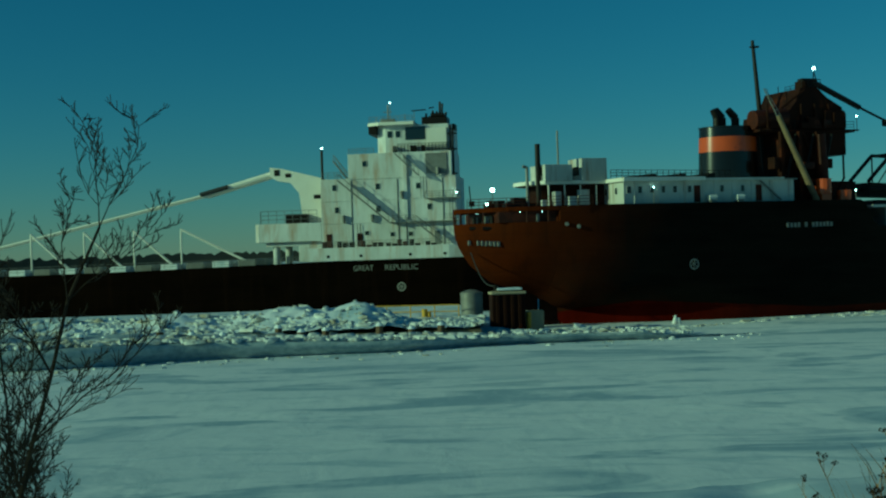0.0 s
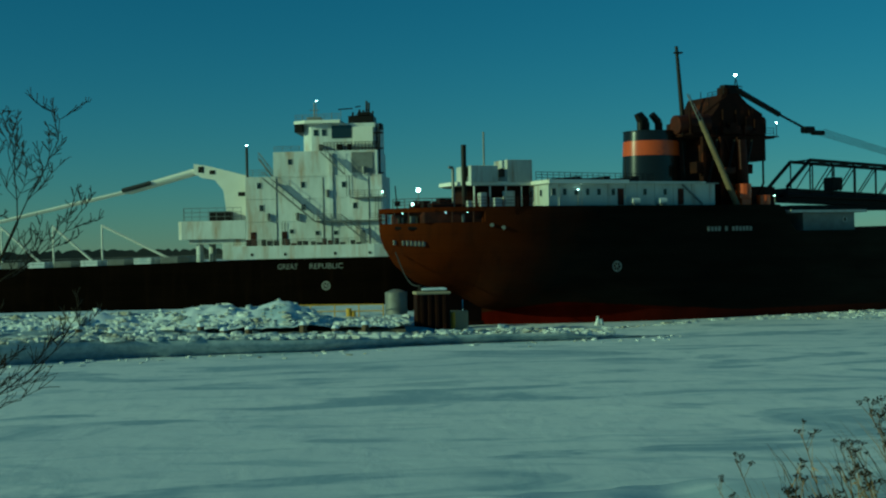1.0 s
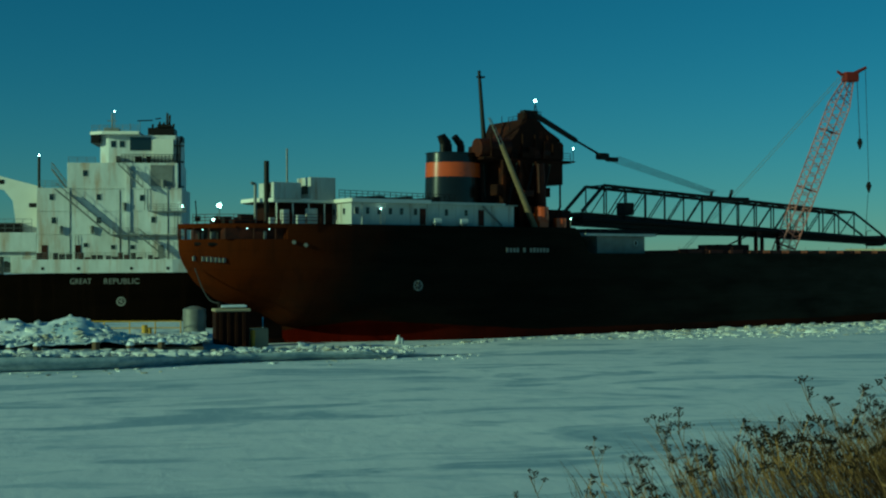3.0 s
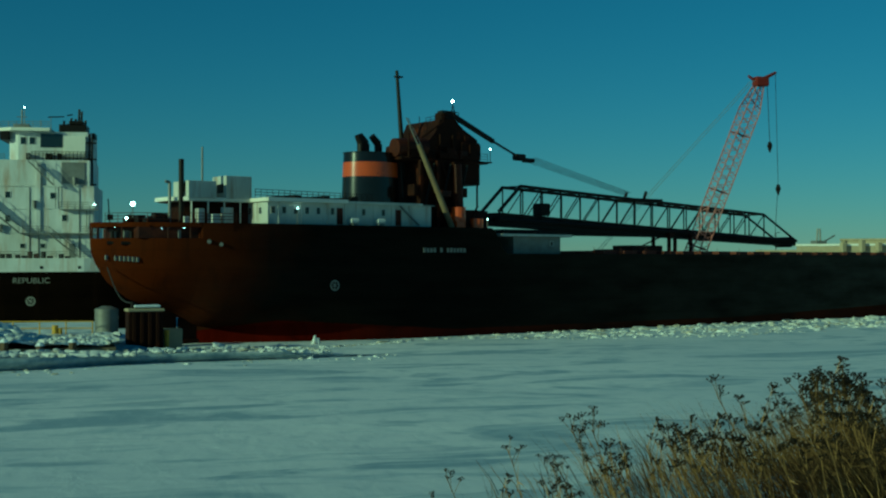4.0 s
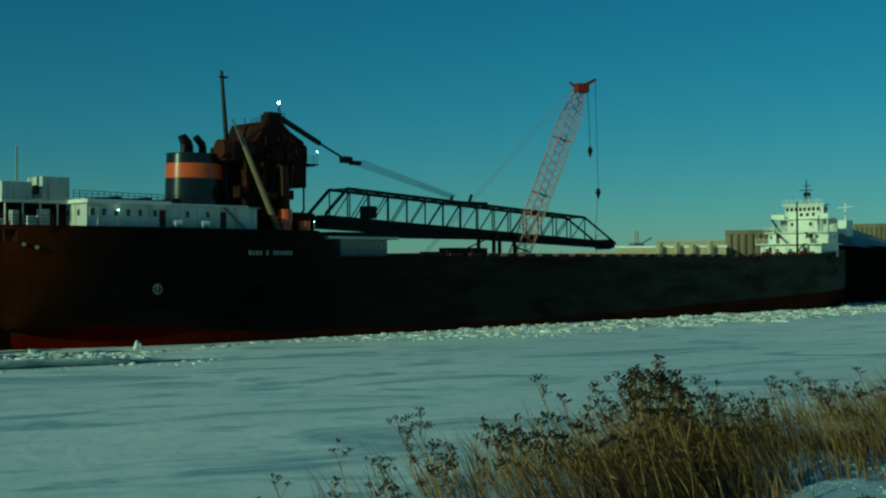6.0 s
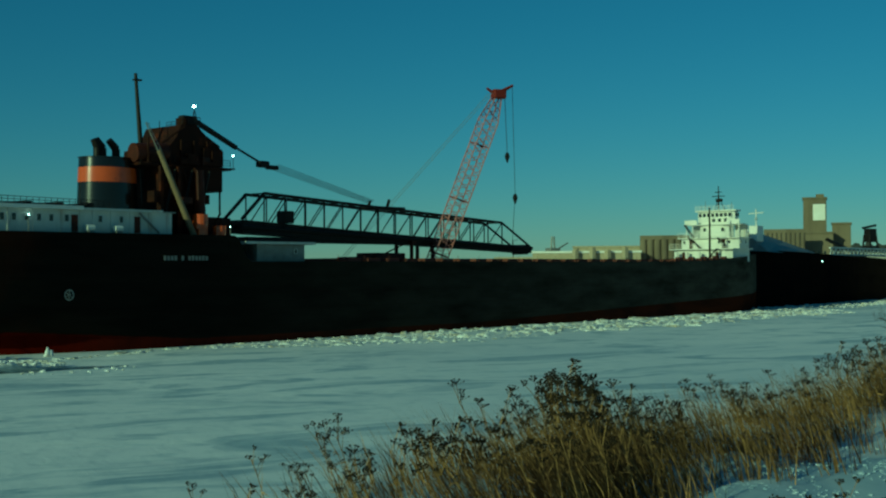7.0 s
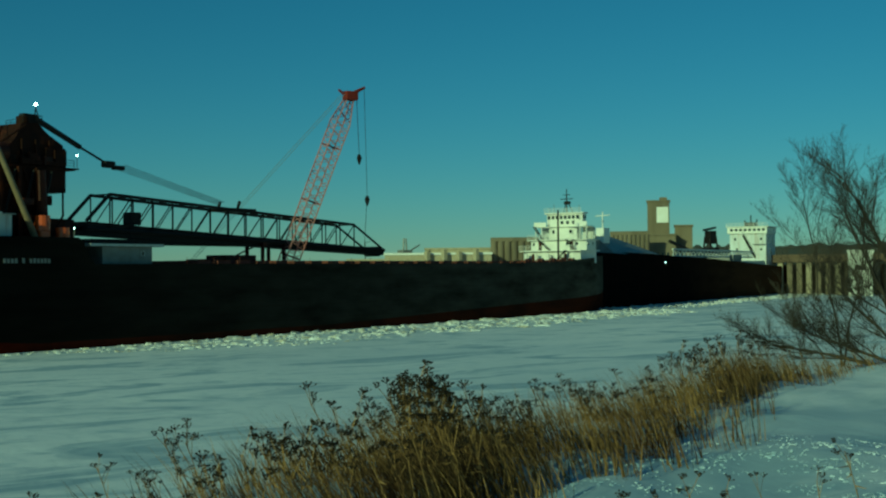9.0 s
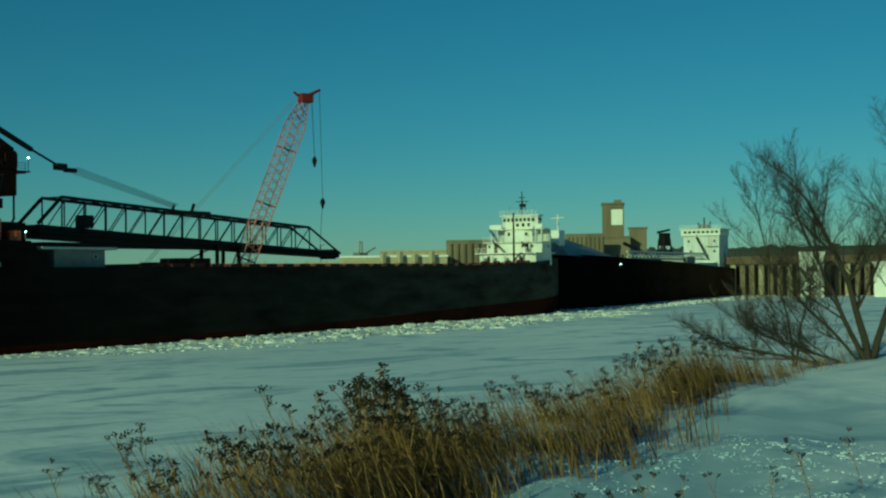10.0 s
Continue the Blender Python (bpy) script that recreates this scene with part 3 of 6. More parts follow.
    house = part("deckhouse", bm, DULL_WHITE, ship, "long low white after deckhouse")
    # inner wall of the porch: its shade is put in as a dark colour
    bm = bmx()
    prism(bm, [(13.4, 7.2), (16.0, 6.4), (20.84, 6.1), (20.84, 14), (13.4, 11.0)], z0, z1)
    part("porch_house", bm, TOWER, ship, "after porch wall, shade put into its dark colour")
    bm = bmx()
    prism(bm, [(20.5, 0.7), (31.0, 0.7), (31.0, 16.3), (18.4, 16.3), (13.4, 13.4), (11.4, 10.6), (11.4, 7.2), (13.0, 5.2), (20.5, 5.0)], z1, z1 + 0.42)
    part("boat_deck", bm, CLEAN_WHITE, ship, "white overhanging boat deck edge")
    bm = bmx()
    prism(bm, [(31.004, 0.9), (41.8, 0.9), (41.8, 15.8), (31.004, 15.8)], z1, z1 + 0.26)
    part("house_roof", bm, DULL_WHITE, ship)
    part("house_roof", box(bmx(), 41.82, 1.2, z1, 43.9, 15.8, z1 + 0.14), GREY, ship)
    for x in (21.5, 22.9, 24.4, 25.9, 27.4, 29.3, 33.6, 36.4):
        window(house, x, 1.5, 15.05, 0.5, 0.75)
    for y in (3.2, 5.6):
        window(house, 20.85, y, 15.0, 0.5, 0.7, -1, "x")
    for x in (22.2, 25.2, 28.6, 31.0, 32.6, 35.0, 37.6, 40.2):
        part("wall_stiffener", box(bmx(), x - 0.05, 1.42, z0, x + 0.05, 1.5, z1 - 0.01), DULL_WHITE, house)
    for x in (30.3, 38.6):
        bm = bmx()
        box(bm, x - 0.4, 1.43, z0 + 0.1, x + 0.4, 1.53, z0 + 2.0)
        part("door", bm, BROWN, house, "dark steel door")
    for x in (13.4, 15.4, 17.4, 19.4):
        y = 5.3
        part("deck_post", rod(bmx(), (x, y, z0), (x, y, z1), 0.09), CLEAN_WHITE, ship)
    for x, y, w, h in ((15.6, 4.6, 1.0, 1.1), (14.0, 4.9, 0.8, 1.7), (12.6, 5.4, 0.7, 0.8)):
        part("vent_head", box(bmx(), x, y, z0, x + w, y + 0.8, z0 + h, 0.06), WHITE, ship, "white ventilator head in the porch")
    bm = bmx()
    box(bm, 17.2, 5.4, z0, 18.6, 5.8, z0 + 1.9, 0.05)
    part("deck_locker", bm, WHITE, ship)
    rail(ship, [(4.0, CL - laker_half(4.0) + 0.1, 13.45), (6, CL - laker_half(6) + 0.15, 13.45), (9, CL - laker_half(9) + 0.15, 13.45), (13, 0.5, 13.45), (18, 0.25, 13.45)], 1.0, mat=BROWN)
    rail(ship, [(19, 1.0, 16.32), (34.5, 1.0, 16.15)], 0.95, 0.75, mat=BLACK)
    for i in range(9):
        x = 22.5 + i * 1.3
        part("deck_box", box(bmx(), x, 3.0, 16.33, x + 0.9, 5.0, 16.33 + 0.35 + 0.12 * (i % 3), 0.04), BLACK, ship)
    # engine room casings, ventilators, posts
    for x0, x1, y0, y1, h in ((12.9, 16.3, 5, 9, 1.9), (17.5, 20.7, 5, 8.5, 2.6)):
        bm = bmx()
        box(bm, x0, y0, 16.32, x1, y1, 16.32 + h, 0.06)
        c = part("casing", bm, DULL_WHITE, ship, "white engine-room casing, dulled in colour for its shaded side")
        bm = bmx()
        box(bm, x0 - 0.06, y0 + 0.7, 17.0, x0 + 0.01, y0 + 2.2, 18.0)
        part("louvre", bm, BLACK, c)
    for x, y, zb, zt, r in ((12.5, 6, 13.45, 20.6, 0.3), (11.3, 6.4, 13.45, 18.0, 0.17), (16.0, 8, 18.2, 22.3, 0.11)):
        bm = bmx()
        rod(bm, (x, y, zb), (x, y, zt), r, n=12)
        if r == 0.17:
            rod(bm, (x, y, zt), (x - 0.5, y, zt + 0.1), r, n=10)
        part("vent_pipe", bm, BLACK if r > 0.2 else GREY, ship)
    for i in range(12):
        rnd = random.Random(i)
        x, y = 6 + rnd.random() * 7, 3.8 + rnd.random() * 5
        part("deck_winch", box(bmx(), x, y, 13.45, x + rnd.uniform(0.5, 1.6), y + 1, 13.45 + rnd.uniform(0.4, 1.2), 0.05), BLACK, ship)
    lamp_on_post(ship, (7.9, 8.5, 15.6), 13.45, 0.24)
    for p, zb in (((5.0, 3.2, 13.8), 13.45), ((24.5, 1.2, 15.3), 13.5), ((52.5, 1.6, 14.6), 13.45)):
        lamp_on_post(ship, p, zb, 0.07 if p[0] > 20 else 0.12)
    for x in (31.9, 35.6):
        raft = part("raft_canister", rod(bmx(), (x - 0.5, 0.9, 14.0), (x + 0.5, 0.9, 14.0), 0.36, n=14), CLEAN_WHITE, ship, "white life-raft canister")
        part("cradle", box(bmx(), x - 0.4, 0.6, 13.45, x + 0.4, 1.2, 13.72, 0.03), GREY, raft)
    part("gangway", rod(bmx(), (38.6, 1.1, 15.9), (41.4, 1.1, 13.6), 0.14, n=5), GREY, ship, "slanting grey deck ladder")
    # funnel
    bm = bmx()
    drum(bm, 39.2, CL, 16.1, 19.75, 3.8, 3.1, 48, 0.965)
    drum(bm, 39.2, CL, 21.55, 22.8, 3.58, 2.93, 48, 0.985, 0.12)
    funnel = part("funnel", bm, FUNNEL_BLACK, ship, "black funnel with an orange band", smooth=False)
    by_angle(funnel)
    bm = bmx()
    drum(bm, 39.2, CL, 19.75, 21.55, 3.69, 3.01, 48, 0.978)
    by_angle(part("band", bm, ORANGE, funnel, "broad orange band"))
    for x, lean in ((37.8, -0.5), (38.5, -0.9), (40.4, -1.0)):
        bm = bmx()
        rod(bm, (x, CL, 22.6), (x, CL, 24.0), 0.5, n=12)
        rod(bm, (x, CL, 24.0), (x + lean, CL, 25.0), 0.5, 0.42, n=12)
        part("exhaust_pipe", bm, BLACK, funnel)
    return ship, house


laker, laker_house = build_laker()


def build_unloader(ship):
    # hoist tower
    def block(name, x0, x1, y0, y1, z0, z1, mat=BROWN, bev=0.08, label=""):
        bm = bmx()
        box(bm, x0, y0, z0, x1, y1, z1, bev)
        return part(name, bm, mat, ship, label)
    block("tower_base", 44.2, 50.9, 4.5, 13.0, 13.45, 21.9, TOWER, label="dark rust-brown unloading tower")
    for x in (43.4, 46.0, 48.6):
        part("tower_column", box(bmx(), x, 3.6, 13.45, x + 0.5, 4.1, 21.9, 0.05), TOWER, ship)
        part("tower_brace", rod(bmx(), (x + 0.25, 3.9, 13.6), (x + 2.4, 3.9, 21.6), 0.16, n=5), BLACK, ship)
    block("tower_casing", 50.6, 53.6, 4.5, 12.5, 19.1, 24.6, TOWER, label="dark hanging casing of the bucket elevator")
    block("platform", 41.0, 54.9, 4.3, 14.0, 21.9, 22.2, TOWER)
    bm = bmx()
    rod(bm, (40.6, 5.2, 23.4), (45.2, 5.2, 23.7), 1.15, n=18)
    part("hoist_drum", bm, BROWN, ship, "rusty hoist drum")
    bm = bmx()
    prof = [(43.9, 22.2), (44.1, 24.2), (45.6, 24.5), (46.6, 25.6), (47.4, 27.3), (49.6, 27.5), (51.2, 26.2), (53.4, 25.0), (53.5, 22.2)]
    lo, hi = [[bm.verts.new((x, y, z)) for x, z in prof] for y in (4.8, 12.2)]
    for i in range(len(prof)):
        bm.faces.new((lo[i], lo[(i + 1) % len(prof)], hi[(i + 1) % len(prof)], hi[i]))
    bm.faces.new(lo)
    bm.faces.new(hi[::-1])
    bmesh.ops.recalc_face_normals(bm, faces=bm.faces)
    part("tower_head", bm, TOWER, ship, "rust-brown sloping tower head")
    for x in (45.4, 47.2, 49.2, 51.2):
        part("head_rib", box(bmx(), x, 4.55, 22.3, x + 0.25, 4.8, 24.4 if x < 46 else 25.4, 0.03), TOWER, ship)
    rnd = random.Random(17)
    for i in range(16):
        x, z = rnd.uniform(42.0, 50.6), rnd.choice((13.5, 15.6, 17.4, 22.3, 22.3))
        w, h = rnd.uniform(0.5, 1.5), rnd.uniform(0.5, 1.5)
        y = 3.2 if z < 22 else 4.0
        part("machinery_box", box(bmx(), x, y, z, x + w, 4.6, z + h, 0.06), TOWER if i % 4 else BROWN, ship)
    for x0, z0, x1, z1 in ((42.0, 22.3, 42.0, 25.2), (46.3, 13.5, 46.3, 21.8), (50.4, 14, 47.0, 21.8), (52.8, 16.4, 52.8, 19.2), (51.2, 13.6, 52.9, 16.4), (44.0, 24.7, 47.4, 27.0), (45.6, 18.0, 51.0, 18.0)):
        part("pipe", rod(bmx(), (x0, 4.1, z0), (x1, 4.1, z1), 0.14, n=6), TOWER, ship)
    part("tower_foot", prism(bmx(), [(50.6, 4.6), (53.8, 5.0), (56.4, 6.4), (56.4, 10.4), (50.6, 12.4)], 13.45, 15.9), TOWER, ship)
    part("tower_cap", drum(bmx(), 49.0, 6.6, 27.3, 28.3, 0.9, n=14, rim=0.1), TOWER, ship)
    for x, z in ((43.4, 26.2), (45.0, 27.6), (46.2, 26.9), (50.2, 29.2)):
        part("whip_aerial", rod(bmx(), (x, 6.0, 24.0), (x, 6.0, z), 0.05, n=4), BLACK, ship)
    bm = bmx()
    for x, y in ((50, 6), (51.2, 6), (50.6, 7)):
        rod(bm, (x, y, 26.9), (50.6, 6.4, 29.6), 0.06, n=5)
    part("lamp_tripod", bm, BLACK, ship)
    lamp_on_post(ship, (50.6, 6.4, 30.0), 29.5, 0.18)
    rail(ship, [(47.6, 4.9, 27.4), (50.4, 4.9, 27.4), (50.4, 12, 27.4)], 1.0, 1.0, mat=BLACK)
    rail(ship, [(41.1, 4.4, 22.2), (54.8, 4.4, 22.2)], 1.0, 1.3, mat=BLACK)
    lamp_on_post(ship, (55.4, 4.6, 23.9), 22.0, 0.1)
    part("side_bracket", box(bmx(), 53.4, 4.4, 22.1, 55.6, 5.4, 22.25, 0.02), BLACK, ship)
    part("motor_house", box(bmx(), 51.8, 4.2, 22.4, 53.5, 4.5, 24.3, 0.04), TOWER, ship)
    # leaning mast, buff strut, inner leg
    bm = bmx()
    rod(bm, (44.7, 8.5, 16), (43.25, 8.5, 33.6), 0.42, 0.2, n=10)
    box(bm, 43.0, 8.2, 32.7, 44.0, 8.8, 32.9)
    part("mast", bm, BLACK, ship, "tall dark leaning kingpost")
    bm = bmx()
    rod(bm, (47.8, 2.9, 13.5), (42.75, 3.0, 23.7), 0.40, 0.30, n=10)
    part("strut", bm, BUFF, ship, "buff-painted slanting strut")
    bm = bmx()
    for dx, dy in ((-0.25, -0.2), (0.25, -0.2), (0.0, 0.25)):
        rod(bm, (42.75 + dx, 3.0 + dy, 23.6), (40.95 + dx * 0.4, 3.1 + dy * 0.4, 26.9), 0.05, n=5)
    for i in range(6):
        k = i / 6
        rod(bm, (42.5 - 1.8 * k, 2.8, 23.6 + 3.3 * k), (43.0 - 1.8 * (k + 0.12), 2.85, 23.6 + 3.3 * (k + 0.12)), 0.035, n=4)
    part("strut_head", bm, GREY, ship, "open grey lattice head of the strut")
    bm = bmx()
    rod(bm, (49.6, 3.6, 13.5), (49.2, 3.6, 21.6), 0.62, 0.55, n=12)
    part("leg", bm, BROWN, ship, "rust-orange tower leg")
    bm = bmx()
    drum(bm, 48.9, 3.0, 14.3, 16.1, 0.95, n=14, rim=0.1)
    box(bm, 48.2, 2.4, 13.45, 49.6, 3.6, 14.3, 0.05)
    drum(bm, 51.7, 2.8, 13.45, 14.7, 0.85, n=14, rim=0.1)
    part("winch_drum", bm, ORANGE, ship, "orange-red deck winch drum")
    # topping arm and falls to the boom
    bm = bmx()
    rod(bm, (50.2, CL - 2, 28.4), (59.0, CL, 25.5), 0.4, 0.36, n=8)
    box(bm, 48.6, CL - 2.5, 27.3, 50.8, CL - 1.4, 28.7, 0.1)
    rod(bm, (59.0, CL, 25.5), (63.6, CL, 23.6), 0.15, n=6)
    box(bm, 62.8, CL - 0.5, 23.1, 64.6, CL + 0.5, 24.0, 0.2)
    box(bm, 64.4, CL - 0.35, 22.9, 66.3, CL + 0.35, 23.5, 0.12)
    part("topping_arm", bm, DARKSTEEL, ship)
    for i in range(6):
        y = CL - 0.75 + 0.30 * i
        part("topping_wire", rod(bmx(), (65.8, y, 23.6 - 0.11 * i), (84.6, y, 19.35 - 0.06 * i), 0.04, n=4), PALE_CABLE, ship, "grey topping wire")
    # the lattice boom
    bot0, bot1 = Vector((58.5, CL, 14.9)), Vector((121.8, CL, 12.6))
    top0, top1 = Vector((62.3, CL, 19.45)), Vector((113.6, CL, 16.75))
    W = 1.9
    boom = part("boom", rod(bmx(), bot0, bot1, 0.3, n=6), DARKSTEEL, ship, "long dark lattice conveyor boom")
    for sgn in (-1, 1):
        o = Vector((0, sgn * W, 0))
        for p, q, r in ((bot0, bot1, 0.28), (top0, top1, 0.22), (bot0 + Vector((0, 0, 1.0)), top0, 0.24), (top1, bot1, 0.18)):
            part("chord", rod(bmx(), p + o, q + o, r, n=6), DARKSTEEL, boom)
    n = 14
    for i in range(n + 1):
        t = top0.lerp(top1, i / n)
        k = (t.x - bot0.x) / (bot1.x - bot0.x)
        b = bot0.lerp(bot1, k)
        for sgn in (-1, 1):
            o = Vector((0, sgn * W, 0))
            part("upright", rod(bmx(), t + o, b + o, 0.105, n=5), DARKSTEEL, boom)
            if i < n:
                t2 = top0.lerp(top1, (i + 1) / n)
                part("brace", rod(bmx(), b + o, t2 + o, 0.085, n=5), DARKSTEEL, boom)
        part("cross_tie", rod(bmx(), t + Vector((0, -W, 0)), t + Vector((0, W, 0)), 0.1, n=5), DARKSTEEL, boom)
    bm = bmx()
    vs = []
    a, b = bot0 + Vector((0.5, 0, 0.15)), bot1 + Vector((0.4, 0, -0.2))
    for p, h in ((a, 1.7), (b, 1.0)):
        vs.append([bm.verts.new(p + Vector((0, y, z))) for y, z in ((-1.5, -h * 0.6), (1.5, -h * 0.6), (1.6, h * 0.45), (-1.6, h * 0.45))])
    for i in range(4):
        bm.faces.new((vs[0][i], vs[0][(i + 1) % 4], vs[1][(i + 1) % 4], vs[1][i]))
    bm.faces.new(vs[0][::-1])
    bm.faces.new(vs[1])
    bmesh.ops.recalc_face_normals(bm, faces=bm.faces)
    part("belt_housing", bm, DARKSTEEL, boom)
    bm = bmx()
    rod(bm, (121.0, CL - 1.4, 12.4), (121.0, CL + 1.4, 12.4), 0.85, n=14)
    part("head_pulley", bm, DARKSTEEL, boom)
    bm = bmx()
    box(bm, 60.0, CL - 1.2, 12.9, 91.0, CL + 1.2, 13.6)
    part("boom_walkway", bm, DARKSTEEL, ship)
    bm = bmx()
    box(bm, 66.9, CL - 0.9, 15.6, 68.6, CL + 0.9, 17.3, 0.1)
    part("drive_motor", bm, DARKSTEEL, boom)
    bm = bmx()
    box(bm, 84.3, CL - 2.1, 18.0, 90.0, CL + 2.1, 18.5, 0.1)
    rod(bm, (86, CL - 2, 18.3), (86.5, CL - 2, 19.5), 0.25)
    rod(bm, (86, CL + 2, 18.3), (86.5, CL + 2, 19.5), 0.25)
    part("bail", bm, DARKSTEEL, boom)
    # boom rests on deck
    for x in (91.8, 96.6):
        bm = bmx()
        for y in (CL - 1.6, CL + 1.6):
            rod(bm, (x, y, 10.3), (x, y, 13.3), 0.3, n=8)
        box(bm, x - 0.5, CL - 2.2, 13.0, x + 0.5, CL + 2.2, 13.5)
        part("boom_rest", bm, BROWN, ship)
    bm = bmx()
    rod(bm, (84, CL, 10.3), (91.6, CL, 12.9), 0.12)
    box(bm, 83.5, CL - 2, 10.3, 90, CL + 2, 11.6, 0.1)
    box(bm, 79.5, CL - 2, 10.3, 82.5, CL + 2, 11.0, 0.1)
    part("hatch_crane", bm, BROWN, ship)
    # small house at the break of the deck
    bm = bmx()
    box(bm, 57.0, 1.8, 10.2, 65.2, 15.2, 12.5, 0.05)
    brk = part("break_house", bm, GREY, ship, "dull grey-white house under the boom's foot")
    bm = bmx()
    prism(bm, [(54.5, 1.0), (66.6, 1.0), (67.6, 3.0), (67.6, 14), (66.6, 16), (54.5, 16)], 12.5, 12.8)
    part("roof", bm, DULL_WHITE, brk)
    window(brk, 63.6, 1.8, 11.6, 0.45, 0.5)
    for i in range(24):
        x = 74 + i * 4.0
        part("hatch_cover", box(bmx(), x, 2.6, 10.2, x + 2.6, 14.4, 10.75, 0.06), DECKRED, ship)
    for i in range(22):
        x = 70 + i * 5
        part("lifeline_post", rod(bmx(), (x, 0.35, laker_deck(x)), (x, 0.35, 0.9 + laker_deck(x)), 0.03, n=5), DECKRED, ship)


build_unloader(laker)


def build_forecastle(ship):
    def tier(name, x0, x1, half, z0, z1, round_aft=1.5, mat=CLEAN_WHITE, label=""):
        bm = bmx()
        prism(bm, [(x0, CL - half + round_aft), (x0 + round_aft * 0.5, CL - half), (x1 - 2, CL - half), (x1, CL - half * 0.55), (x1, CL + half * 0.55), (x1 - 2, CL + half), (x0 + round_aft * 0.5, CL + half), (x0, CL + half - round_aft)], z0, z1)
        return part(name, bm, mat, ship, label)
    t1 = tier("lower_tier", 183.0, 193, 6.9, 10.4, 12.9, label="white forward deckhouse, lower tier")
    tier("deck_edge", 182.0, 193.6, 7.5, 12.9, 13.12)
    t2 = tier("middle_tier", 186.0, 193, 6.8, 13.12, 15.3)
    tier("deck_edge", 185.2, 193.4, 7.3, 15.3, 15.5)
    t3 = tier("upper_tier", 188.0, 193, 3.4, 15.5, 18.2)
    tier("deck_edge", 187.4, 192.4, 6.6, 18.2, 18.38)
    t4 = tier("pilothouse", 189.0, 193, 4.4, 18.38, 21.1, 1.2, label="white pilothouse with a band of windows")
    tier("pilothouse_roof", 188.4, 193.4, 4.8, 21.1, 21.4)
    for y in (5.0, 6.0, 7.0, 8.0, 9.0, 10.0, 11.0, 12.0):
        window(t4, 189.0, y, 20.35, 0.7, 0.75, -1, "x", CLEAN_WHITE)
    for y in (6.0, 7.4, 8.8):
        window(t4, 189.0, y, 19.2, 0.7, 0.7, -1, "x", CLEAN_WHITE)
    for x in (189.9, 190.8):
        window(t4, x, CL - 4.4, 20.35, 0.8, 0.75, -1, "y", CLEAN_WHITE)
    for y in (6.2, 10.4):
        window(t3, 188.0, y, 17.2, 0.6, 0.7, -1, "x", CLEAN_WHITE)
    for y in (3.6, 6.0, 11.8, 14.2):
        window(t2, 186.0, y, 14.5, 0.5, 0.6, -1, "x", CLEAN_WHITE)
    for x in (187.4, 189.6):
        window(t2, x, CL - 6.8, 14.5, 0.5, 0.6, -1, "y", CLEAN_WHITE)
    # open wings beside the upper tier: posts under the wing deck
    for y in (2.3, 3.8, 13.2, 14.7):
        part("wing_post", rod(bmx(), (187.8, y, 15.5), (187.8, y, 18.2), 0.12, n=6), CLEAN_WHITE, ship)
    for y0, y1 in ((2.0, 5.0), (12.0, 15.0)):
        part("wing_screen_or_shade", box(bmx(), 187.5, y0, 18.38, 187.62, y1, 19.3), CLEAN_WHITE, ship)
        part("wing_bulkhead", box(bmx(), 191.2, y0, 15.5, 191.4, y1, 18.19), DULL_WHITE, ship, "shaded bulkhead of the open wing")
    for x, z in ((186.0, 13.2), (183.0, 10.5)):
        for y in (4.9, 12.6):
            part("door", box(bmx(), x - 0.06, y - 0.4, z, x + 0.02, y + 0.4, z + 1.9), BROWN, ship)
    rail(ship, [(185.3, 1.6, 15.5), (185.3, 15.4, 15.5)], 1.0, 1.5, mat=CLEAN_WHITE)
    rail(ship, [(182.1, 1.4, 13.12), (182.1, 15.6, 13.12)], 1.0, 1.5, mat=CLEAN_WHITE)
    rail(ship, [(188.6, 4.0, 21.4), (188.6, 13.0, 21.4)], 0.9, 1.2, mat=CLEAN_WHITE)
    for y0, y1, za, zb, x in ((9.5, 12.2, 13.2, 15.4, 184.8), (12.4, 14.4, 15.5, 18.3, 187.0), (3.4, 5.4, 13.2, 15.4, 184.8), (6.4, 3.8, 10.5, 13.0, 181.6)):
        bm = bmx()
        rod(bm, (x, y0, za), (x, y1, zb), 0.12, n=5)
        rod(bm, (x - 0.7, y0, za), (x - 0.7, y1, zb), 0.12, n=5)
        part("ladder", bm, DARKSTEEL, ship)
    for y in (4.6, 8.0, 11.0, 13.4):
        part("deck_vent", rod(bmx(), (181.4, y, 10.4), (181.4, y, 12.4), 0.3, 0.36, n=10), CLEAN_WHITE, ship)
    bm = bmx()
    rod(bm, (178.5, 4.0, 10.4), (178.5, 4.0, 21.4), 0.24, 0.18, n=8)
    part("steering_pole", bm, BLACK, ship)
    bm = bmx()
    rod(bm, (190.6, CL, 21.4), (190.6, CL, 26.6), 0.2, 0.1, n=8)
    rod(bm, (190.6, CL - 1.5, 24.4), (190.6, CL + 1.5, 24.4), 0.09, n=6)
    rod(bm, (190.6, CL - 0.8, 25.3), (190.6, CL + 0.8, 25.3), 0.08, n=6)
    box(bm, 190.2, CL - 0.8, 23.2, 191.0, CL + 0.5, 23.9, 0.08)
    for dy in (-1.2, 1.2):
        rod(bm, (191.3, CL + dy, 21.4), (190.6, CL, 24.3), 0.08, n=5)
    part("radar_mast", bm, BLACK, ship)
    for y, h in ((5.2, 23.0), (11.4, 23.4), (12.4, 22.6)):
        part("aerial", rod(bmx(), (190.2, y, 21.4), (190.2, y, h), 0.06, n=5), GREY, ship)
    for i in range(14):
        x = 158 + i * 1.6
        h = 0.3 + 0.35 * ((i * 7) % 3)
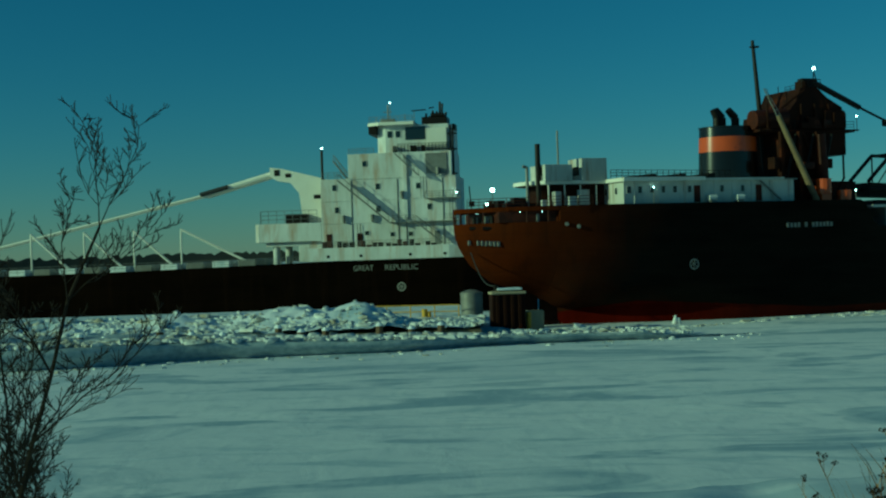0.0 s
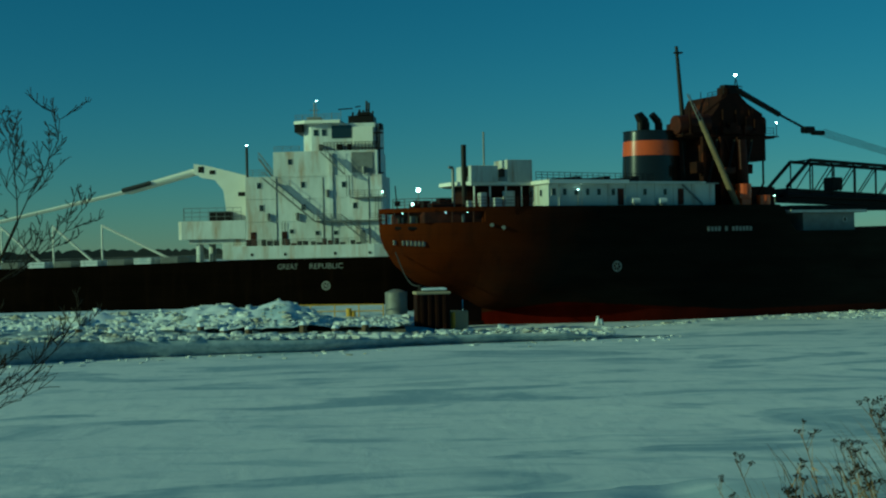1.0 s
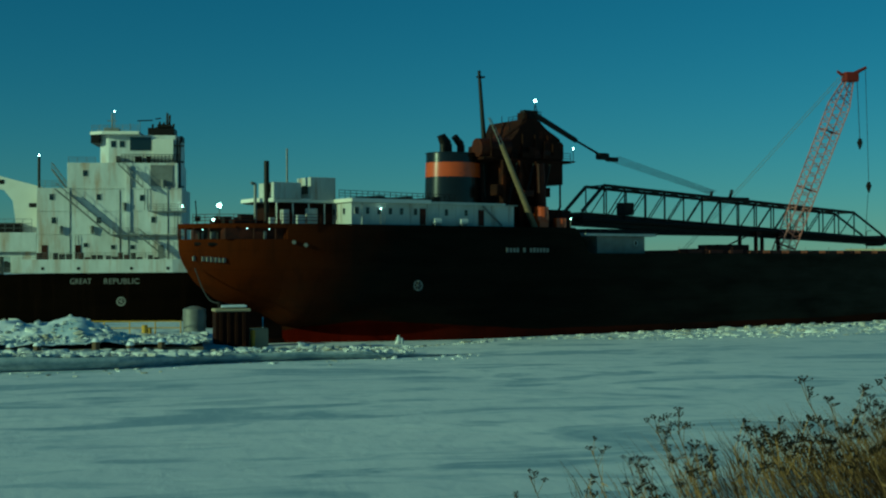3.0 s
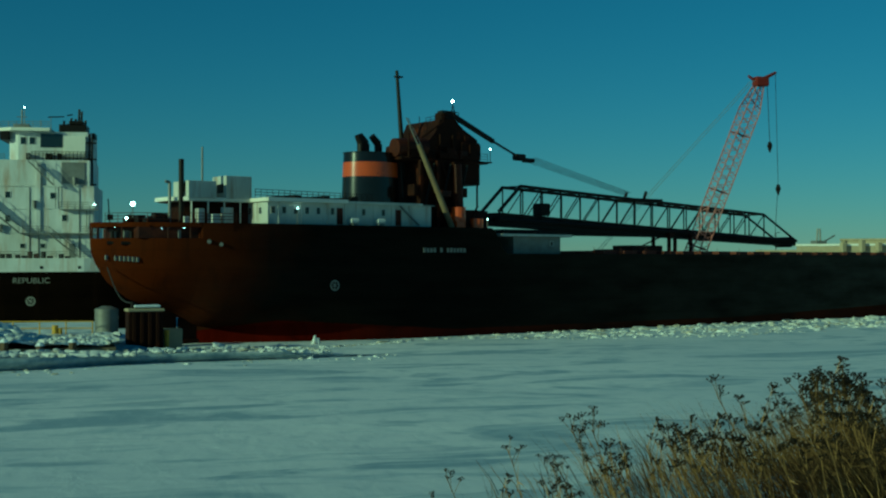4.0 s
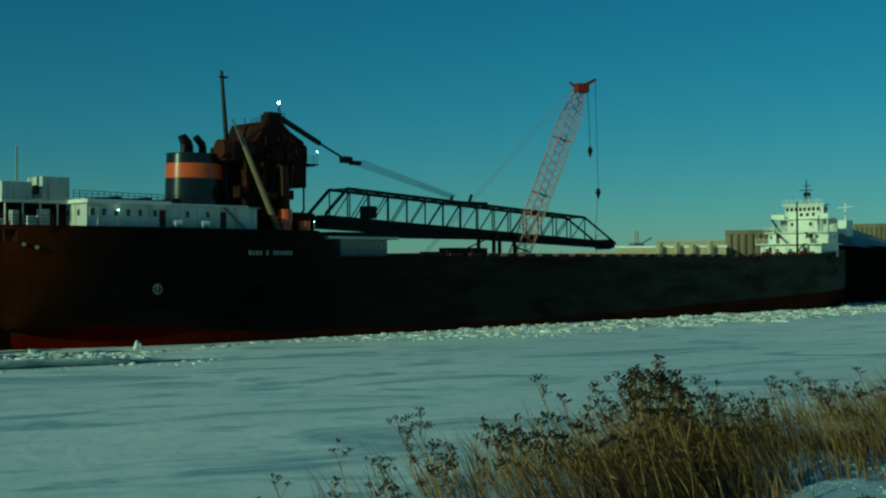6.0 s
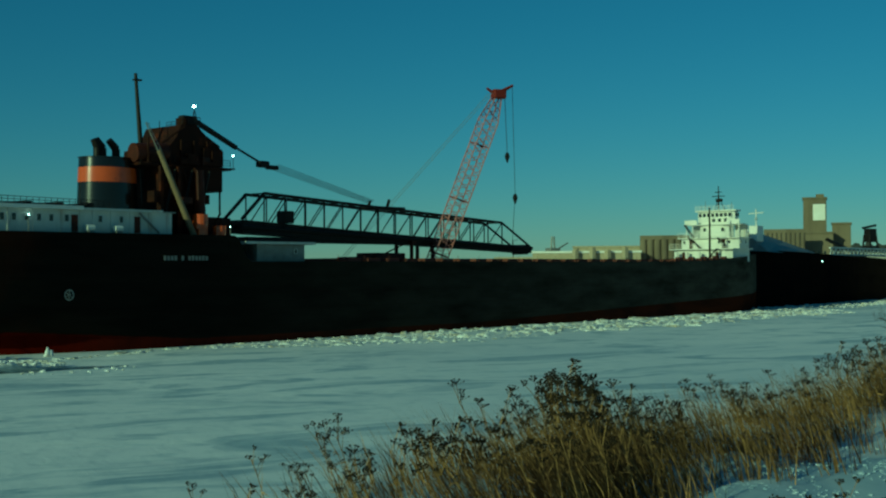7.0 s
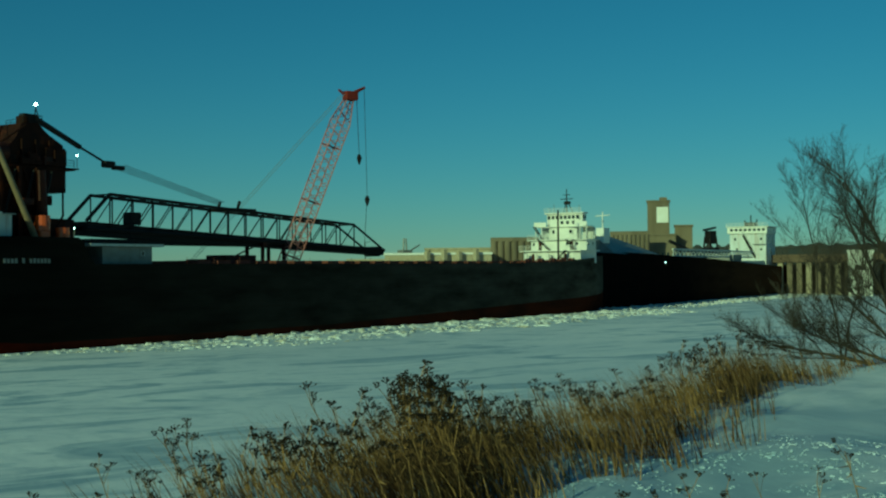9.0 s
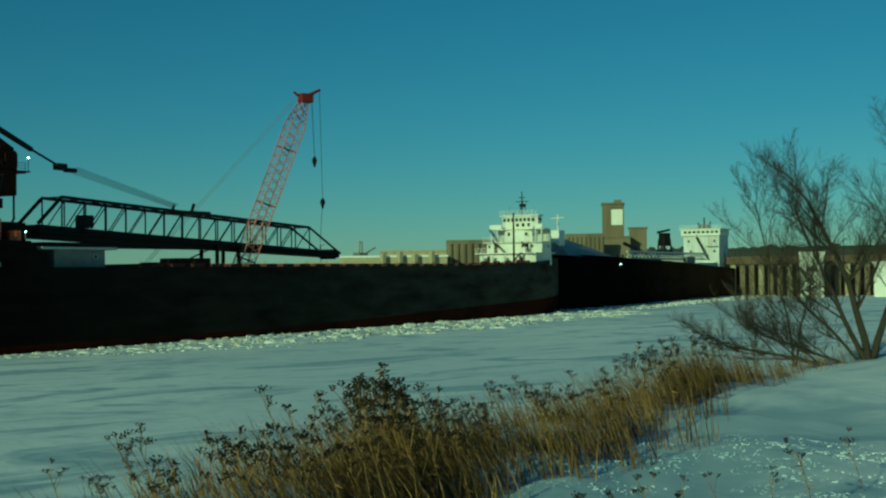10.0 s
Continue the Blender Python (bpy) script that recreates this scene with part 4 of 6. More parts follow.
        part("deck_winch", box(bmx(), x, 0.8, laker_deck(x) - 0.1, x + 0.9, 1.9, laker_deck(x) + h * 0.8, 0.05), DECKRED, ship, "red winch by the forward rail")


build_forecastle(laker)

# ---------------------------------------------------------------- the white-housed laker behind the pier
GREAT = pose(-7.1, 175.9, 0, 0, 0, -7.0)


def great_deck(s):
    return 7.0 + 0.9 * smooth01((s + 60) / 66)


def build_great():
    ship = thing("white_housed_freighter", GREAT, "black-hulled lake freighter with a tall white after house", "ship", "laid-up freighters")
    rings = []
    for s in (-130, -90, -60, -40, -25, -12, 0, 8, 13, 17, 20, 22, 23.4):
        half = 9.5 if s < 8 else max(0.3, 9.5 * (1 - ((s - 8) / 15.6) ** 2.2))
        zb = -1 if s < 14 else -1 + (s - 14) * 0.7
        rings.append(hull_section(s, half, zb, great_deck(s), 7 - 4 * smooth01((s - 5) / 18), 9.5))
    by_angle(part("hull", closed_loft(rings), HULL_BLACK, ship, "black-brown hull"))
    # white strake above the hull
    bm = bmx()
    prism(bm, [(-12.5, 0.05), (8, 0.05), (13, 1.2), (18, 4.3), (18, 14.7), (13, 17.8), (8, 18.95), (-12.5, 18.95)], 7.86, 9.75)
    part("poop", bm, WHITE, ship, "rust-streaked white poop side")
    for x in (-9.6, -4.8, 2.4, 7.4):
        part("scupper", rod(bmx(), (x, -0.02, 8.5), (x, 0.1, 8.5), 0.22, n=10), BLACK, ship)
    # text on the hull
    for word, x, w in (("GREAT", -5.9, 2.9), ("REPUBLIC", -1.3, 4.8)):
        cu = bpy.data.curves.new("name_text", "FONT")
        cu.body, cu.size, cu.extrude = word, 1.0, 0.02
        tmp = bpy.data.objects.new("name_text", cu)
        scene.collection.objects.link(tmp)
        bpy.context.view_layer.update()
        me = bpy.data.meshes.new_from_object(tmp.evaluated_get(bpy.context.evaluated_depsgraph_get()))
        bpy.data.objects.remove(tmp)
        xs = [v.co.x for v in me.vertices]
        ys = [v.co.y for v in me.vertices]
        for v in me.vertices:
            x0 = (v.co.x - min(xs)) / (max(xs) - min(xs)) if max(xs) > min(xs) else 0
            v.co = (x + w * x0, -0.04 - v.co.z, 6.35 + 0.75 * (v.co.y / max(ys)))
        me.materials.append(LETTER)
        ob = new("hull_name", me)
        ob.parent = ship
        ob["label"] = "white painted name " + word
    bm = bmx()
    for i in range(32):
        a0, a1 = 2 * math.pi * i / 32, 2 * math.pi * (i + 1) / 32
        q = [(1.0 + r * math.cos(a), -0.03, 3.9 + r * math.sin(a)) for a, r in ((a0, 0.65), (a1, 0.65), (a1, 0.45), (a0, 0.45))]
        bm.faces.new([bm.verts.new(p) for p in q])
    for a in (0.2, 1.3, 2.4):
        rod(bm, (1 + 0.55 * math.cos(a), -0.02, 3.9 + 0.55 * math.sin(a)), (1 - 0.55 * math.cos(a), -0.02, 3.9 - 0.55 * math.sin(a)), 0.07, n=4)
    part("hull_mark", bm, LETTER, ship, "round white thruster mark")

    def tier(name, x0, x1, y0, y1, z0, z1, label="", mat=WHITE):
        bm = bmx()
        box(bm, x0, y0, z0, x1, y1, z1, 0.06)
        return part(name, bm, mat, ship, label)
    a = tier("lower_house", -11.3, 8.9, 4.0, 15, 9.75, 19.9, "three-deck white after house")
    b = tier("bridge_tier", -7.1, 8.3, 4.15, 15, 19.9, 23.5)
    # the open recess at the corner: a flat panel, its shade put in as grey
    bm = bmx()
    box(bm, 4.5, 4.0, 20.2, 7.6, 4.2, 23.2)
    part("recess", bm, GREY, b, "flat grey panel coloured as the shade of an open recess")
    w = bmx()
    prism(w, [(-2.9, 6.4), (-1.6, 5.6), (7.8, 5.6), (8.2, 7), (8.2, 14), (-2.9, 14)], 23.5, 27.6)
    wh = part("wheelhouse", w, WHITE, ship, "white wheelhouse with dark windows")
    bm = bmx()
    prism(bm, [(-4.2, 5.6), (-2.4, 4.4), (2.8, 4.4), (2.8, 15), (-4.2, 15)], 27.6, 28.05)
    part("wheelhouse_roof", bm, CLEAN_WHITE, wh)
    # black block under the roof overhang, standing for the wing underside's shade
    bm = bmx()
    box(bm, -4.1, 5.4, 26.4, -2.85, 12, 27.6, 0.05)
    part("wing_screen_or_shade", bm, BLACK, wh)
    for x in (-0.9, 0.3):
        window(wh, x, 5.6, 26.3, 0.75, 0.95)
    bm = bmx()
    box(bm, 1.4, 5.5, 25.4, 4.4, 5.62, 27.3)
    part("front_windows", bm, PANE, wh, "grey sky-reflecting bridge windows")
    bm = bmx()
    box(bm, 4.7, 4.9, 24.0, 7.6, 8.0, 27.0, 0.05)
    part("light_locker", bm, CLEAN_WHITE, ship)
    # stack group at the top
    bm = bmx()
    box(bm, 3.6, 7.6, 27.0, 7.4, 11.5, 28.9, 0.1)
    funnel = part("stack", bm, BLACK, ship, "black stack casing")
    part("stack_top", box(bmx(), 5.0, 7.4, 28.9, 7.0, 10.5, 29.4, 0.1), BLACK, funnel)
    part("stack_wing", box(bmx(), 7.4, 7.6, 26.9, 8.6, 10.2, 27.7, 0.05), BLACK, funnel)
    for x, h in ((4.0, 29.6), (4.5, 29.2), (5.0, 30.0), (5.6, 29.9), (6.1, 31.3), (6.45, 31.0), (7.0, 29.7)):
        part("exhaust_pipe", rod(bmx(), (x, 9.5, 28.5), (x + 0.1, 9.5, h), 0.16, n=8), BLACK, funnel)
    for x0, x1, z in ((2.0, 4.2, 30.0), (4.6, 5.4, 30.3)):
        part("radar_scanner", rod(bmx(), (x0, 8.6, z), (x1, 8.6, z + 0.1), 0.09, n=5), BLACK, ship)
    bm = bmx()
    for i, (x, h) in enumerate(((8.1, 27.3), (8.45, 26.9))):
        rod(bm, (x, 5.4, 16), (x, 5.4, h), 0.14, n=8)
    for z in (20.1, 23.7, 26.0):
        box(bm, 7.7, 4.9, z, 9.0, 6.2, z + 0.15)
    part("ladder_trunk", bm, DARKSTEEL, ship)
    bm = bmx()
    rod(bm, (-1.5, 8, 28), (-1.5, 8, 31.0), 0.12, n=6)
    box(bm, -2.6, 7.4, 28.05, -0.4, 8.8, 28.8, 0.08)
    rod(bm, (-2.2, 8, 29.9), (-0.8, 8, 29.9), 0.06, n=5)
    part("mast", bm, GREY, ship)
    for x, h in ((1.0, 29.6), (2.4, 29.9), (-3.4, 29.2)):
        part("aerial", rod(bmx(), (x, 8.5, 28), (x, 8.5, h), 0.05, n=5), GREY, ship)
    lamp_on_post(ship, (-1.1, 7.6, 31.2), 28.0, 0.09)
    rail(ship, [(-4.0, 5.7, 28.05), (2.7, 4.6, 28.05)], 0.9, 1.2)
    rail(ship, [(0.4, 4.3, 23.5), (8.6, 4.3, 23.5)], 1.2, 0.5, 0.045, mat=DARKSTEEL, bars=4)
    for x, w in ((2.2, 0.9), (3.8, 0.6), (-0.4, 0.5)):
        part("deck_gear", box(bmx(), x, 4.6, 23.5, x + w, 5.4, 24.5, 0.05), BLACK, ship)
    rail(ship, [(-11.1, 4.2, 19.9), (-7.3, 4.2, 19.9)], 1.0, 1.0)
    rail(ship, [(-7.0, 4.4, 23.5), (-3.2, 4.4, 23.5)], 0.8, 1.2)
    for x, z in ((-4.6, 22.0),):
        window(b, x, 4.15, z, 0.65, 0.8)
    for x, z in ((-2.7, 18.6), (3.3, 18.5), (-2.7, 15.3), (-8.9, 15.3), (4.9, 15.4), (-9.2, 18.6), (-0.7, 11.5), (2.0, 11.5), (-4.5, 11.8)):
        window(a, x, 4.0, z, 0.65, 0.85 if z > 12 else 0.6)
    for x0, x1, z in ((-7.0, 8.6, 19.75), (-11.3, 3.0, 16.6), (-11.3, 9.6, 13.3)):
        part("deck_edge", box(bmx(), x0, 3.9, z, x1, 4.02, z + 0.12), WHITE, a)
    for x in (-6.7, 1.4, 6.9, 0.2):
        part("drain_pipe", rod(bmx(), (x, 3.93, 9.8), (x, 3.93, 19.6), 0.06, n=5), GREY, a)
    stairs(ship, (-8.4, 3.0, 19.6), (-1.0, 3.0, 13.3), 0.9, GREY)
    stairs(ship, (3.0, 2.8, 13.2), (6.8, 2.8, 10.0), 0.9, GREY)
    stairs(ship, (0.2, 3.2, 23.2), (3.6, 3.2, 19.9), 0.9, GREY)
    stairs(ship, (-9.4, 5.4, 22.6), (-7.4, 5.4, 19.9), 0.8, GREY)
    bm = bmx()
    box(bm, -1.0, 3.0, 13.1, 9.6, 4.0, 13.25)
    box(bm, 4.4, 3.0, 16.5, 9.6, 4.0, 16.62)
    part("side_gallery", bm, GREY, ship)
    rail(ship, [(4.4, 3.05, 16.62), (9.5, 3.05, 16.62)], 0.95, 1.0, mat=GREY)
    rail(ship, [(-0.6, 3.05, 13.25), (2.6, 3.05, 13.25)], 0.95, 1.0, mat=GREY)
    rail(ship, [(7.0, 3.05, 13.25), (9.5, 3.05, 13.25)], 0.95, 1.0, mat=GREY)
    rail(ship, [(-12.3, 0.3, 9.75), (8, 0.3, 9.75), (13, 1.5, 9.75)], 0.9, 1.8, mat=GREY)
    rnd = random.Random(5)
    for i in range(9):
        x = -11 + i * 1.9 + rnd.random()
        bm = bmx()
        drum(bm, x, 1.4, 9.75, 9.75 + rnd.uniform(0.5, 1.0), 0.35, n=12, rim=0.06)
        box(bm, x + 0.5, 1.1, 9.75, x + 1.2, 1.9, 9.75 + rnd.uniform(0.3, 0.8), 0.04)
        part("deck_gear", bm, BLACK if i % 3 else BROWN, ship)
    bm = bmx()
    rod(bm, (-11.4, 6.0, 19.9), (-11.4, 6.0, 24.4), 0.2, n=8)
    part("light_post", bm, BLACK, ship)
    lamp_on_post(ship, (-11.4, 6.0, 24.7), 24.3, 0.11)
    bm = bmx()
    box(bm, -12.6, 5.0, 17.2, -10.8, 5.8, 17.8, 0.05)
    part("floodlight_bracket", bm, BLACK, ship)
    part("signal_mast", rod(bmx(), (11.2, 6, 9.75), (10.6, 6, 18.2), 0.09, n=5), BLACK, ship)
    part("radar_box", box(bmx(), 10.5, 5.7, 15.2, 11.3, 6.3, 16.0, 0.05), BLACK, ship)
    for x in (-10.2, -5.6, 5.9):
        part("door", box(bmx(), x - 0.4, 3.92, 9.85, x + 0.4, 4.02, 11.8), BROWN if x < 0 else GREY, a)
    for x, z in ((-7.9, 13.4), (-3.6, 13.4), (0.9, 16.7), (6.3, 19.95)):
        part("ventilator", rod(bmx(), (x, 3.6, z), (x, 3.6, z + 1.1), 0.22, 0.3, n=10), GREY, ship)
    for x, z0, z1 in ((-5.9, 9.8, 13.2), (7.9, 13.4, 16.5), (3.7, 16.7, 19.8)):
        for dx in (0, 0.45):
            part("ladder_rail", rod(bmx(), (x + dx, 3.8, z0), (x + dx, 3.8, z1), 0.04, n=4), DARKSTEEL, a)
    part("exhaust_duct", box(bmx(), 1.1, 3.75, 13.6, 1.7, 4.0, 23.2, 0.04), WHITE, a, "tall white exhaust duct")
    for x, z in ((9.0, 17.3), (9.8, 14.2)):
        lamp_on_post(ship, (x, 3.6, z), z - 0.9, 0.12)
    # boom pedestal and cantilever deck
    bm = bmx()
    prism(bm, [(-20.9, 4.0), (-11.35, 4.0), (-11.35, 15), (-20.9, 15), (-21.9, 13), (-21.9, 6)], 10.9, 13.6)
    part("pedestal_deck", bm, WHITE, ship, "white cantilevered pedestal deck")
    bm = bmx()
    prism(bm, [(-20.0, 4.8), (-11.4, 4.8), (-11.4, 14), (-20.0, 14)], 10.2, 10.9)
    box(bm, -15.0, 4.6, 7.8, -11.5, 13, 10.2, 0.1)
    part("pedestal_foot", bm, WHITE, ship)
    for y in (5.6, 13):
        part("pedestal_leg", rod(bmx(), (-18.6, y, 7.5), (-18.6, y, 10.4), 0.55, n=12), WHITE, ship)
    rail(ship, [(-21.0, 6, 13.6), (-20.6, 4.2, 13.6), (-12, 4.2, 13.6)], 1.9, 1.3, mat=GREY)
    bm = bmx()
    box(bm, -17.0, 5.0, 13.6, -13.8, 7, 15.0, 0.1)
    part("hydraulic_unit", bm, BLACK, ship)
    bm = bmx()
    prof = [(-11.6, 13.6), (-11.6, 20.3), (-17.6, 21.9), (-19.6, 22.2), (-19.6, 20.8), (-18.4, 20.1), (-16.5, 19.8), (-15.2, 18.2), (-14.6, 13.6)]
    lo = [bm.verts.new((x, 6.6, z)) for x, z in prof]
    hi = [bm.verts.new((x, 10.2, z)) for x, z in prof]
    for i in range(len(prof)):
        bm.faces.new((lo[i], lo[(i + 1) % len(prof)], hi[(i + 1) % len(prof)], hi[i]))
    bm.faces.new(lo)
    bm.faces.new(hi[::-1])
    bmesh.ops.recalc_face_normals(bm, faces=bm.faces)
    part("boom_pedestal", bm, CLEAN_WHITE, ship, "white gooseneck carrying the boom")
    bm = bmx()
    for x in (-18.9, -17.2):
        box(bm, x, 6.52, 20.9 if x < -18 else 20.6, x + 0.8, 6.62, 21.8 if x < -18 else 21.2)
    part("pedestal_openings", bm, BLACK, ship)
    bm = bmx()
    b0, b1, b2 = Vector((-18.8, 8.4, 21.4)), Vector((-30.3, 8.4, 18.4)), Vector((-66, 8.4, 10.9))
    for p, q, r in ((b0, b1, 0.44), (b1, b2, 0.19)):
        for dy in (-0.9, 0.9):
            rod(bm, p + Vector((0, dy, 0)), q + Vector((0, dy, 0)), r, n=8)
    part("boom", bm, CLEAN_WHITE, ship, "long white unloading boom slanting down to the deck")
    bm = bmx()
    rod(bm, b1.lerp(b0, 0.35) + Vector((0, -1.5, 0.1)), b1 + Vector((-0.3, -1.5, 0.1)), 0.34, n=8)
    part("boom_sleeve", bm, CABLE, ship)
    # deck posts with slanting braces
    for x in (-33.2, -40.6, -48.5, -57):
        bm = bmx()
        rod(bm, (x, 5, great_deck(x)), (x, 5, 13.4), 0.16, n=6)
        rod(bm, (x, 5, 13.3), (x + (11.4 if x == -33.2 else 6.6), 5, great_deck(x) + 0.2), 0.2, n=6)
        part("boom_saddle", bm, CLEAN_WHITE, ship, "white post with a slanting brace")
    for i in range(17):
        x = -88 + i * 4
        part("hatch_cover", box(bmx(), x, 3.5, great_deck(x) - 0.1, x + 2.6, 15, great_deck(x) + 0.9, 0.06), SNOW if i % 2 else GREY, ship)
    rail(ship, [(-90, 0.3, great_deck(-90)), (-14, 0.3, great_deck(-14) - 0.1)], 1.0, 2.5, mat=GREY)


build_great()


# ---------------------------------------------------------------- the third freighter, beyond the bow
def build_third():
    ship = thing("dark_freighter", pose(186, 200, 0, 0, 0, 24.9), "dark-hulled freighter with a white after house, far along the dock", "ship", "laid-up freighters")
    rings = []
    c = 9.0
    for s in (2, 4, 8, 14, 22, 32, 46, 80, 110, 140, 170, 176, 180, 183.5, 185.5):
        half = 9.0
        if s < 46:
            half = max(0.2, 9.0 * (1 - ((46 - s) / 44.5) ** 2.4))
        if s > 170:
            half = max(0.3, 9.0 * (1 - ((s - 170) / 17) ** 2.5))
        zd = 13.0 - 1.2 * smooth01((s - 10) / 60) - 2.7 * smooth01((s - 60) / 115)
        rings.append(hull_section(s, half, -1 if s < 178 else -1 + (s - 178) * 0.35, zd, 6 - 3 * smooth01((30 - s) / 30) - 2.5 * smooth01((s - 170) / 14), c))
    by_angle(part("hull", closed_loft(rings), HULL_DARK, ship, "nearly black hull, rusty towards the stern"))
    bm = bmx()
    prism(bm, [(121, 3.5), (172, 3.5), (172, 14.5), (121, 14.5)], 9.0, 11.2)
    part("poop", bm, CLEAN_WHITE, ship)
    bm = bmx()
    box(bm, 146.0, 3.0, 10.0, 157.5, 15.0, 20.2, 0.1)
    h = part("after_house", bm, WHITE, ship, "rust-streaked white after house")
    bm = bmx()
    box(bm, 145.2, 2.5, 20.2, 157.0, 15.6, 22.3, 0.1)
    w = part("wheelhouse", bm, CLEAN_WHITE, ship)
    part("wheelhouse_roof", box(bmx(), 144.6, 2.0, 22.3, 157.6, 16.0, 22.6, 0.05), CLEAN_WHITE, w)
    for y in (3.6, 5.1, 6.6, 8.1, 9.6, 11.1, 12.6, 14.1):
        window(w, 145.2, y, 21.4, 1.0, 0.8, -1, "x", CLEAN_WHITE)
    for x in (147.0, 150.0, 153.0):
        window(w, x, 2.5, 21.4, 1.6, 0.8, -1, "y", CLEAN_WHITE)
    for y, z in ((4.6, 18.4), (13.2, 18.4), (4.6, 15.0), (12.6, 15.0), (8.8, 12.6)):
        window(h, 146.0, y, z, 0.7, 0.8, -1, "x", CLEAN_WHITE)
    for x, z in ((149, 18.0), (154, 18.0), (152, 14.0)):
        window(h, x, 3.0, z, 1.2, 2.0, -1, "y", CLEAN_WHITE)
    bm = bmx()
    for dx in (0.3, 1.2):
        rod(bm, (146 - dx, 10.4, 19.6), (146 - dx, 6.4, 12.2), 0.2, n=6)
        rod(bm, (146 - dx, 10.4, 20.6), (146 - dx, 6.4, 13.2), 0.07, n=5)
    part("stairway", bm, DARKSTEEL, h)
    for y, z in ((5.2, 16.6), (11.0, 13.6)):
        part("gallery", box(bmx(), 144.8, y - 2.0, z, 146.0, y + 2.0, z + 0.15), GREY, h)
    rail(ship, [(144.8, 2.2, 22.6), (144.8, 15.8, 22.6)], 1.0, 1.6, 0.06, mat=CLEAN_WHITE, bars=2)
    bm = bmx()
    for y, z in ((7.0, 25.0), (9.0, 26.4), (11.0, 24.8)):
        rod(bm, (150, y, 22.6), (150, y, z), 0.2)
    box(bm, 149, 7.5, 22.6, 151, 11.0, 24.0, 0.1)
    part("mast", bm, BLACK, ship)
    bm = bmx()
    prism(bm, [(112, 4), (121, 4), (121, 12), (112, 12)], 10.5, 13)
    part("boom_foot", bm, GREY, ship)
    bm = bmx()
    for k in range(24):
        x = 60 + k * 3.2
        rod(bm, (x, 5, 12.3), (x + 1.6, 5, 14.1), 0.14, n=4)
        rod(bm, (x + 1.6, 5, 14.1), (x + 3.2, 5, 12.3), 0.14, n=4)
    rod(bm, (60, 5, 12.3), (136.8, 5, 12.3), 0.25, n=5)
    rod(bm, (60, 5, 14.1), (136.8, 5, 14.1), 0.25, n=5)
    part("boom", bm, CLEAN_WHITE, ship, "pale lattice boom lying along the deck")
    # snow-grey sloping forecastle cover
    bm = bmx()
    vs = [bm.verts.new(p) for p in ((8, 6, 12.9), (12, 2.5, 12.7), (48, 1.5, 11.6), (50, 15, 11.6), (12, 15.5, 12.7), (12, 8, 17.4), (20, 8, 17.2), (36, 8, 15.4))]
    for f in ((0, 1, 5), (1, 6, 5), (1, 2, 7), (1, 7, 6), (2, 3, 7), (3, 4, 6), (3, 6, 7), (4, 5, 6), (4, 0, 5)):
        bm.faces.new([vs[i] for i in f])
    bmesh.ops.recalc_face_normals(bm, faces=bm.faces)
    part("forecastle", bm, GREY, ship, "pale grey raked forecastle")
    bm = bmx()
    rod(bm, (14, 6, 15), (14, 6, 22.4), 0.16)
    rod(bm, (14, 4.2, 21.6), (14, 7.8, 21.4), 0.12)
    rod(bm, (13, 6, 20.2), (15, 6, 20.2), 0.1)
    box(bm, 12.2, 5, 15, 15.8, 7, 18.6, 0.1)
    part("foremast", bm, CLEAN_WHITE, ship, "white foremast with a crosstree")
    lamp_on_post(ship, (40, -0.1, 10.6), 10.0, 0.09)


build_third()


# ---------------------------------------------------------------- shore behind
def polar(az, d, z=0.0):
    return Vector((d * math.sin(radians(az)), d * math.cos(radians(az)), z))


